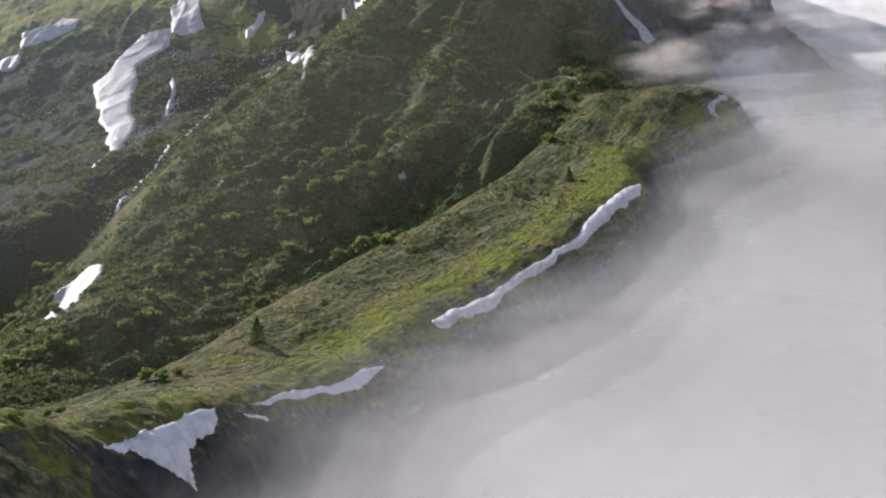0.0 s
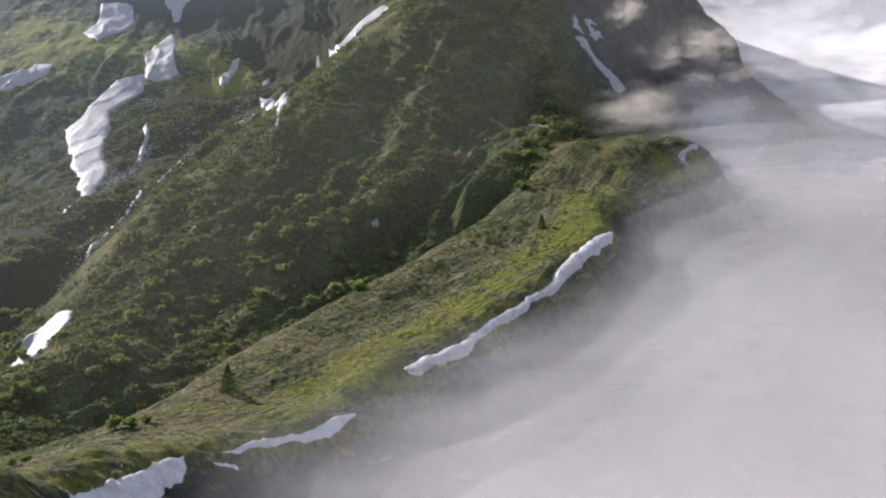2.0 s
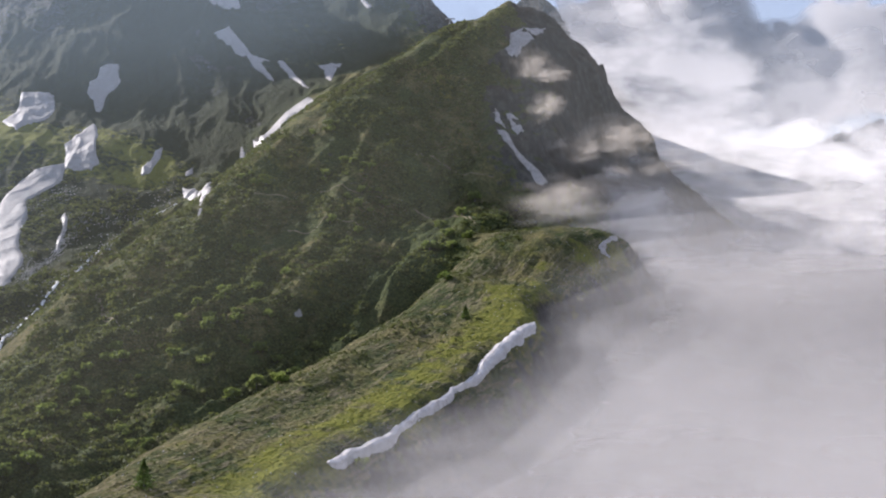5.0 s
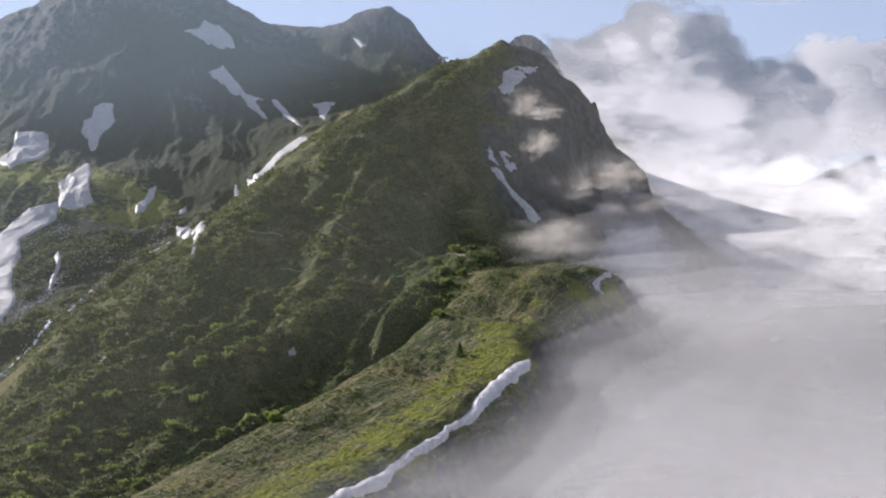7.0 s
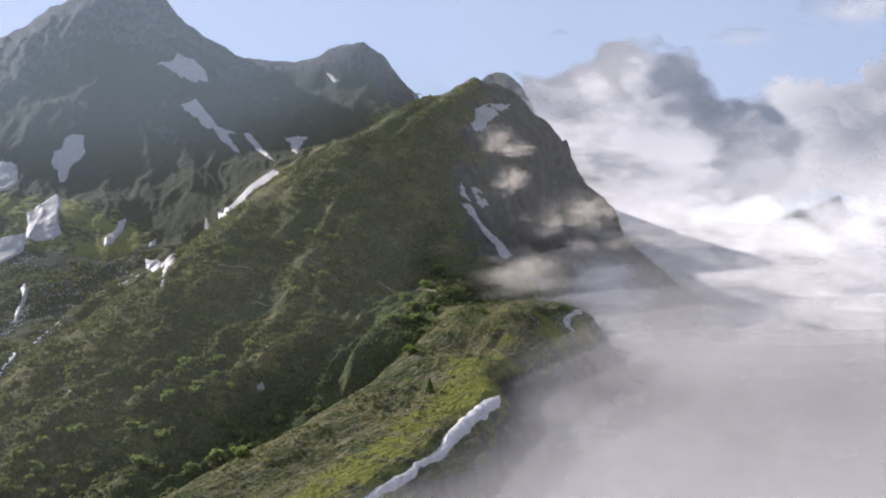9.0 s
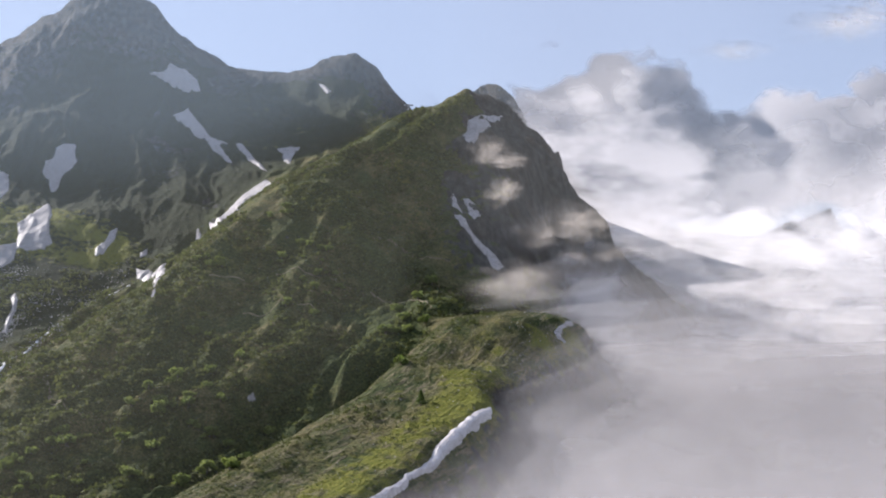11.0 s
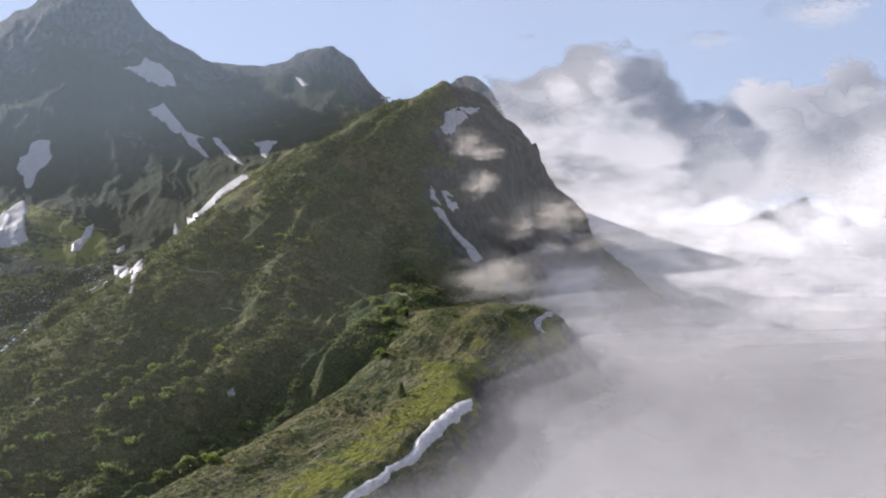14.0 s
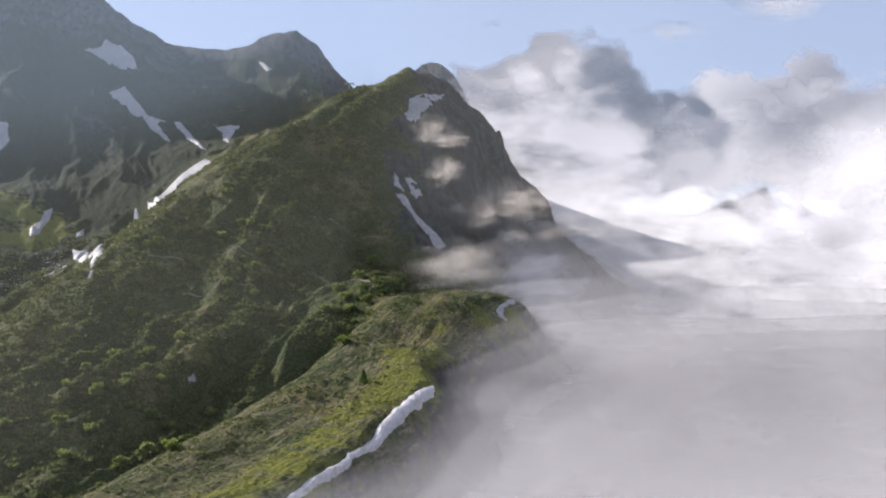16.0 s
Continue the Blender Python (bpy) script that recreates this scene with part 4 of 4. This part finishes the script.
def fence_post(x, y):
    bm = bmesh.new()
    bmesh.ops.create_cone(bm, segments=8, radius1=0.14, radius2=0.10, depth=2.2, cap_ends=True, matrix=Matrix.Translation((0, 0, 0.8)))
    root = tagged(new("fence_post"), "thin weathered post standing on the skyline", "post", "posts by the lift")
    root.location = (x, y, on_ground(x, y))
    part("shaft", bm, STEEL, root)
    bm = bmesh.new()
    box(bm, (0.34, 0.34, 0.12), (0, 0, 1.93))
    part("cap", bm, STEEL, root)


lx, ly = LAND["b_left"][2][2][:2]
lift_pylon(lx - 1, ly + 4, 7.0)
for dx, dy in ((4, 5), (6.5, 6), (9, 6), (11, 7)):
    fence_post(lx + dx, ly + dy)


# ---------------------------------------------------------------- loose shreds of cloud
def wisp(at, wide, high, cover, scale, lean, label, seed, tone=(0.62, 0.61, 0.60, 1), even_light=False):
    """A shred of vapour: three bowed sheets behind one another that thin out to the rim."""
    n = 40
    u, w = np.meshgrid(np.linspace(-1, 1, n), np.linspace(-1, 1, n))
    u, w = u.ravel(), w.ravel()
    root = tagged(new("cloud_wisp"), label, "cloud", "shreds of cloud")
    root.location = at
    for k in range(3):
        bow = (1 - u * u - w * w) * 0.18 * wide
        x = u * wide / 2 + lean * w * high / 2 + 0.06 * wide * fbm(u * 2 + k, w * 2, 2, seed)
        z = w * high / 2 + 0.10 * high * fbm(u * 2 + 7, w * 2 + k, 2, seed + 1)
        y = -bow + (k - 1) * wide * 0.12
        rim = np.clip(1 - np.sqrt(u * u + w * w) + 1.1 * fbm(u * 1.8 + 1.4 * w + 3 * k, w * 3.4 - 0.8 * u, 5, seed + 2, 0.62), 0, 1) * np.clip(2.2 * (1 - np.sqrt(u * u + w * w)), 0, 1)
        sheet = new("vapour", smooth_mesh("vapour", np.stack([x, y, z], 1), grid_faces(n, n), [cloud_material("wisp_vapour", cover, 0.36, 0.66, scale, even_light, tone)], [("thick", step(0.05, 0.85, rim))]))
        sheet.parent = root


def at_sky(az, el, dist):
    a, e = radians(az), radians(el)
    return (EYE[0] - math.sin(a) * dist, EYE[1] + math.cos(a) * dist, EYE[2] + math.tan(e) * dist)


# warm sunlight on the cliff shreds is put into their tone
wisp(at_sky(-10.11, 6.29, 760), 40, 34, 0.17, 0.090, -0.3, "thin warm-lit shred of cloud drifting across the cliff", 201, (0.80, 0.76, 0.72, 1), True)
wisp(at_sky(-11.09, 5.84, 770), 45, 18, 0.16, 0.090, 0.0, "thin warm-lit shred of cloud drifting across the cliff", 211, (0.80, 0.76, 0.72, 1), True)
wisp(at_sky(-10.85, 4.02, 755), 36, 36, 0.17, 0.090, 0.1, "thin warm-lit shred of cloud drifting across the cliff", 221, (0.80, 0.76, 0.72, 1), True)
wisp(at_sky(-11.41, 1.59, 740), 43, 31, 0.22, 0.090, 0.2, "thin warm-lit shred of cloud drifting across the cliff", 231, (0.80, 0.76, 0.72, 1), True)
wisp(at_sky(-14.75, 0.09, 735), 74, 23, 0.35, 0.040, 0.1, "thin warm-lit shred of cloud drifting across the cliff", 241, (0.80, 0.76, 0.72, 1), True)
wisp(at_sky(-11.3, -0.6, 640), 80, 42, 0.14, 0.040, 0.0, "thin warm-lit shred of cloud drifting across the cliff", 251, (0.80, 0.76, 0.72, 1), True)
wisp(at_sky(-28.03, 12.52, 2500), 305, 112, 0.50, 0.012, 0.5, "small ragged cloud floating in the pale blue sky", 261)
wisp(at_sky(-22.70, 11.32, 2500), 239, 53, 0.30, 0.012, 0.3, "small ragged cloud floating in the pale blue sky", 271)
wisp(at_sky(-13.84, 2.05, 745), 102, 59, 0.24, 0.040, 0.1, "thin warm-lit shred of cloud drifting across the cliff", 281, (0.80, 0.76, 0.72, 1), True)
wisp(at_sky(-15.65, 0.70, 740), 90, 43, 0.30, 0.040, 0.1, "thin warm-lit shred of cloud drifting across the cliff", 291, (0.80, 0.76, 0.72, 1), True)


# ---------------------------------------------------------------- standing clouds: heads far off, mist behind the ridge
def standing_cloud(name, label, dist, tops, low, fade, billow, cover, tone, form, seed, ragged, scale=0.010, holes=(0.10, 0.42), deep=0.0):
    """A billowing front of vapour at about dist metres: tops are its azimuths and elevations in degrees, low its foot;
    it thins out over fade degrees below a ragged top and at its near end."""
    cols, rows = 260, 110
    lo_a, hi_a, hi_e = tops[0][0], tops[-1][0], max(e for a, e in tops) + 1.6
    a, e = np.meshgrid(np.linspace(lo_a, hi_a, cols), np.linspace(low, hi_e, rows))
    a, e = a.ravel(), e.ravel()
    crown = np.interp(a, [p[0] for p in tops], [p[1] for p in tops])
    warp = fbm(a / 3.4, e / 2.6, 3, seed + 5)
    puff = np.sqrt(fbm(a / 2.6 + 0.6 * warp, e / 2.0 + 0.6 * warp, 3, seed) ** 2 + 0.01)
    torn = fbm(a / 1.6 + 0.5 * e, e / 1.2 - 0.2 * a, 5, seed + 3, 0.55)
    d = dist * (1 - billow * fbm(a / 7, e / 6, 2, seed + 7)) + deep * (e - low) / (hi_e - low)
    thick = step(0, 1, (crown - e + ragged * (torn + 1.6 * puff - 0.5)) / fade) * step(0, 2.2, a - lo_a + 2.5 * torn)
    r = np.radians(a)
    v = np.stack([d * np.sin(r), d * np.cos(r), EYE[2] + d * np.tan(np.radians(e))], 1)
    thick = thick * step(0, 0.03 * dist, v[:, 2] - land(v[:, 0], v[:, 1])[0])
    mat = cloud_material(name, cover, *holes, scale, True, tone, form)
    ob = new(name, smooth_mesh(name, v, grid_faces(rows, cols), [mat], [("thick", thick)]))
    return tagged(ob, label, "cloud", kind="structure")


WHITE = (0.80, 0.795, 0.815, 1)
# light put into the tone, for mist and heads that fall in shadow
BRIGHT = (0.97, 0.96, 0.975, 1)
FAR_HEADS = [(8.6, 7.8), (9.8, 8.4), (11.0, 9.6), (12.8, 10.5), (14.5, 10.9), (15.7, 11.4), (17.5, 11.6), (19.2, 11.5), (20.4, 10.7), (21.6, 9.1), (22.4, 8.6), (23.8, 9.4), (25.2, 9.7), (26.2, 9.2), (27.0, 9.4), (28.1, 9.6), (29.7, 9.7), (32.2, 9.3), (35.8, 8.1)]
NEAR_HEADS = [(8.3, 7.0), (9.1, 7.9), (9.7, 8.4), (11.3, 9.2), (12.8, 10.2), (14.5, 10.7), (15.7, 11.0), (18.1, 10.9), (19.8, 9.6), (21.3, 7.7), (22.7, 5.6), (24.4, 4.6), (25.5, 4.2), (27.7, 4.0), (28.9, 4.2), (32.2, 4.4), (35.8, 4.4)]
HOLLOW = [(11.0, 1.5), (12.8, 3.0), (14.6, 3.9), (16.4, 4.2), (18.2, 3.9), (20.2, 3.0), (22.2, 1.8), (24.4, 1.4), (26.6, 1.8), (28.9, 2.4), (32.2, 2.6), (35.8, 2.8)]
MIST = [(7.6, -2.3), (9.6, -1.2), (10.8, -0.3), (11.8, 1.9), (12.9, 2.6), (14.4, 1.9), (15.9, 0.9), (17.3, 0.2), (18.8, -2.0), (21.6, -1.7), (24.4, -1.3), (28.9, -0.7), (32.3, -0.3), (35.8, -0.1)]
HEAD = "heaped white cumulus heads standing in a pale blue sky"
standing_cloud("cumulus", HEAD, 2250, FAR_HEADS, -4, 0.9, 0.02, 1.0, WHITE, 0.25, 401, 1.2, deep=700)
standing_cloud("cumulus", HEAD, 2120, [(a + 0.5, e - 0.6) for a, e in FAR_HEADS], -4, 1.6, 0.02, 0.6, WHITE, 0.25, 421, 2.4, 0.006, (0.35, 0.62), deep=700)
standing_cloud("cumulus", "soft white cloud streaming up behind the rocky peak", 900, NEAR_HEADS, -4, 3.0, 0.02, 0.68, BRIGHT, 0.25, 441, 2.0, 0.008, (0.30, 0.60), deep=850)
standing_cloud("cloud_veil", "thin veil of cloud before a dim far hill", 1060, [(a, e + 1.4) for a, e in HOLLOW], -5, 3.0, 0.02, 0.9, WHITE, 0.25, 471, 2.2, 0.008, (0.20, 0.52), deep=400)
standing_cloud("mist_bank", "bright mist welling up behind the grassy ridge", 610, [(a, e + 0.9) for a, e in MIST], -9, 3.2, 0.02, 0.6, BRIGHT, 0.2, 511, 2.0, 0.012, (0.25, 0.6), deep=290)
standing_cloud("mist_bank", "bright mist welling up behind the grassy ridge", 565, [(a, e - 0.2) for a, e in MIST], -9, 3.4, 0.02, 1.0, BRIGHT, 0.2, 531, 1.8, deep=280)
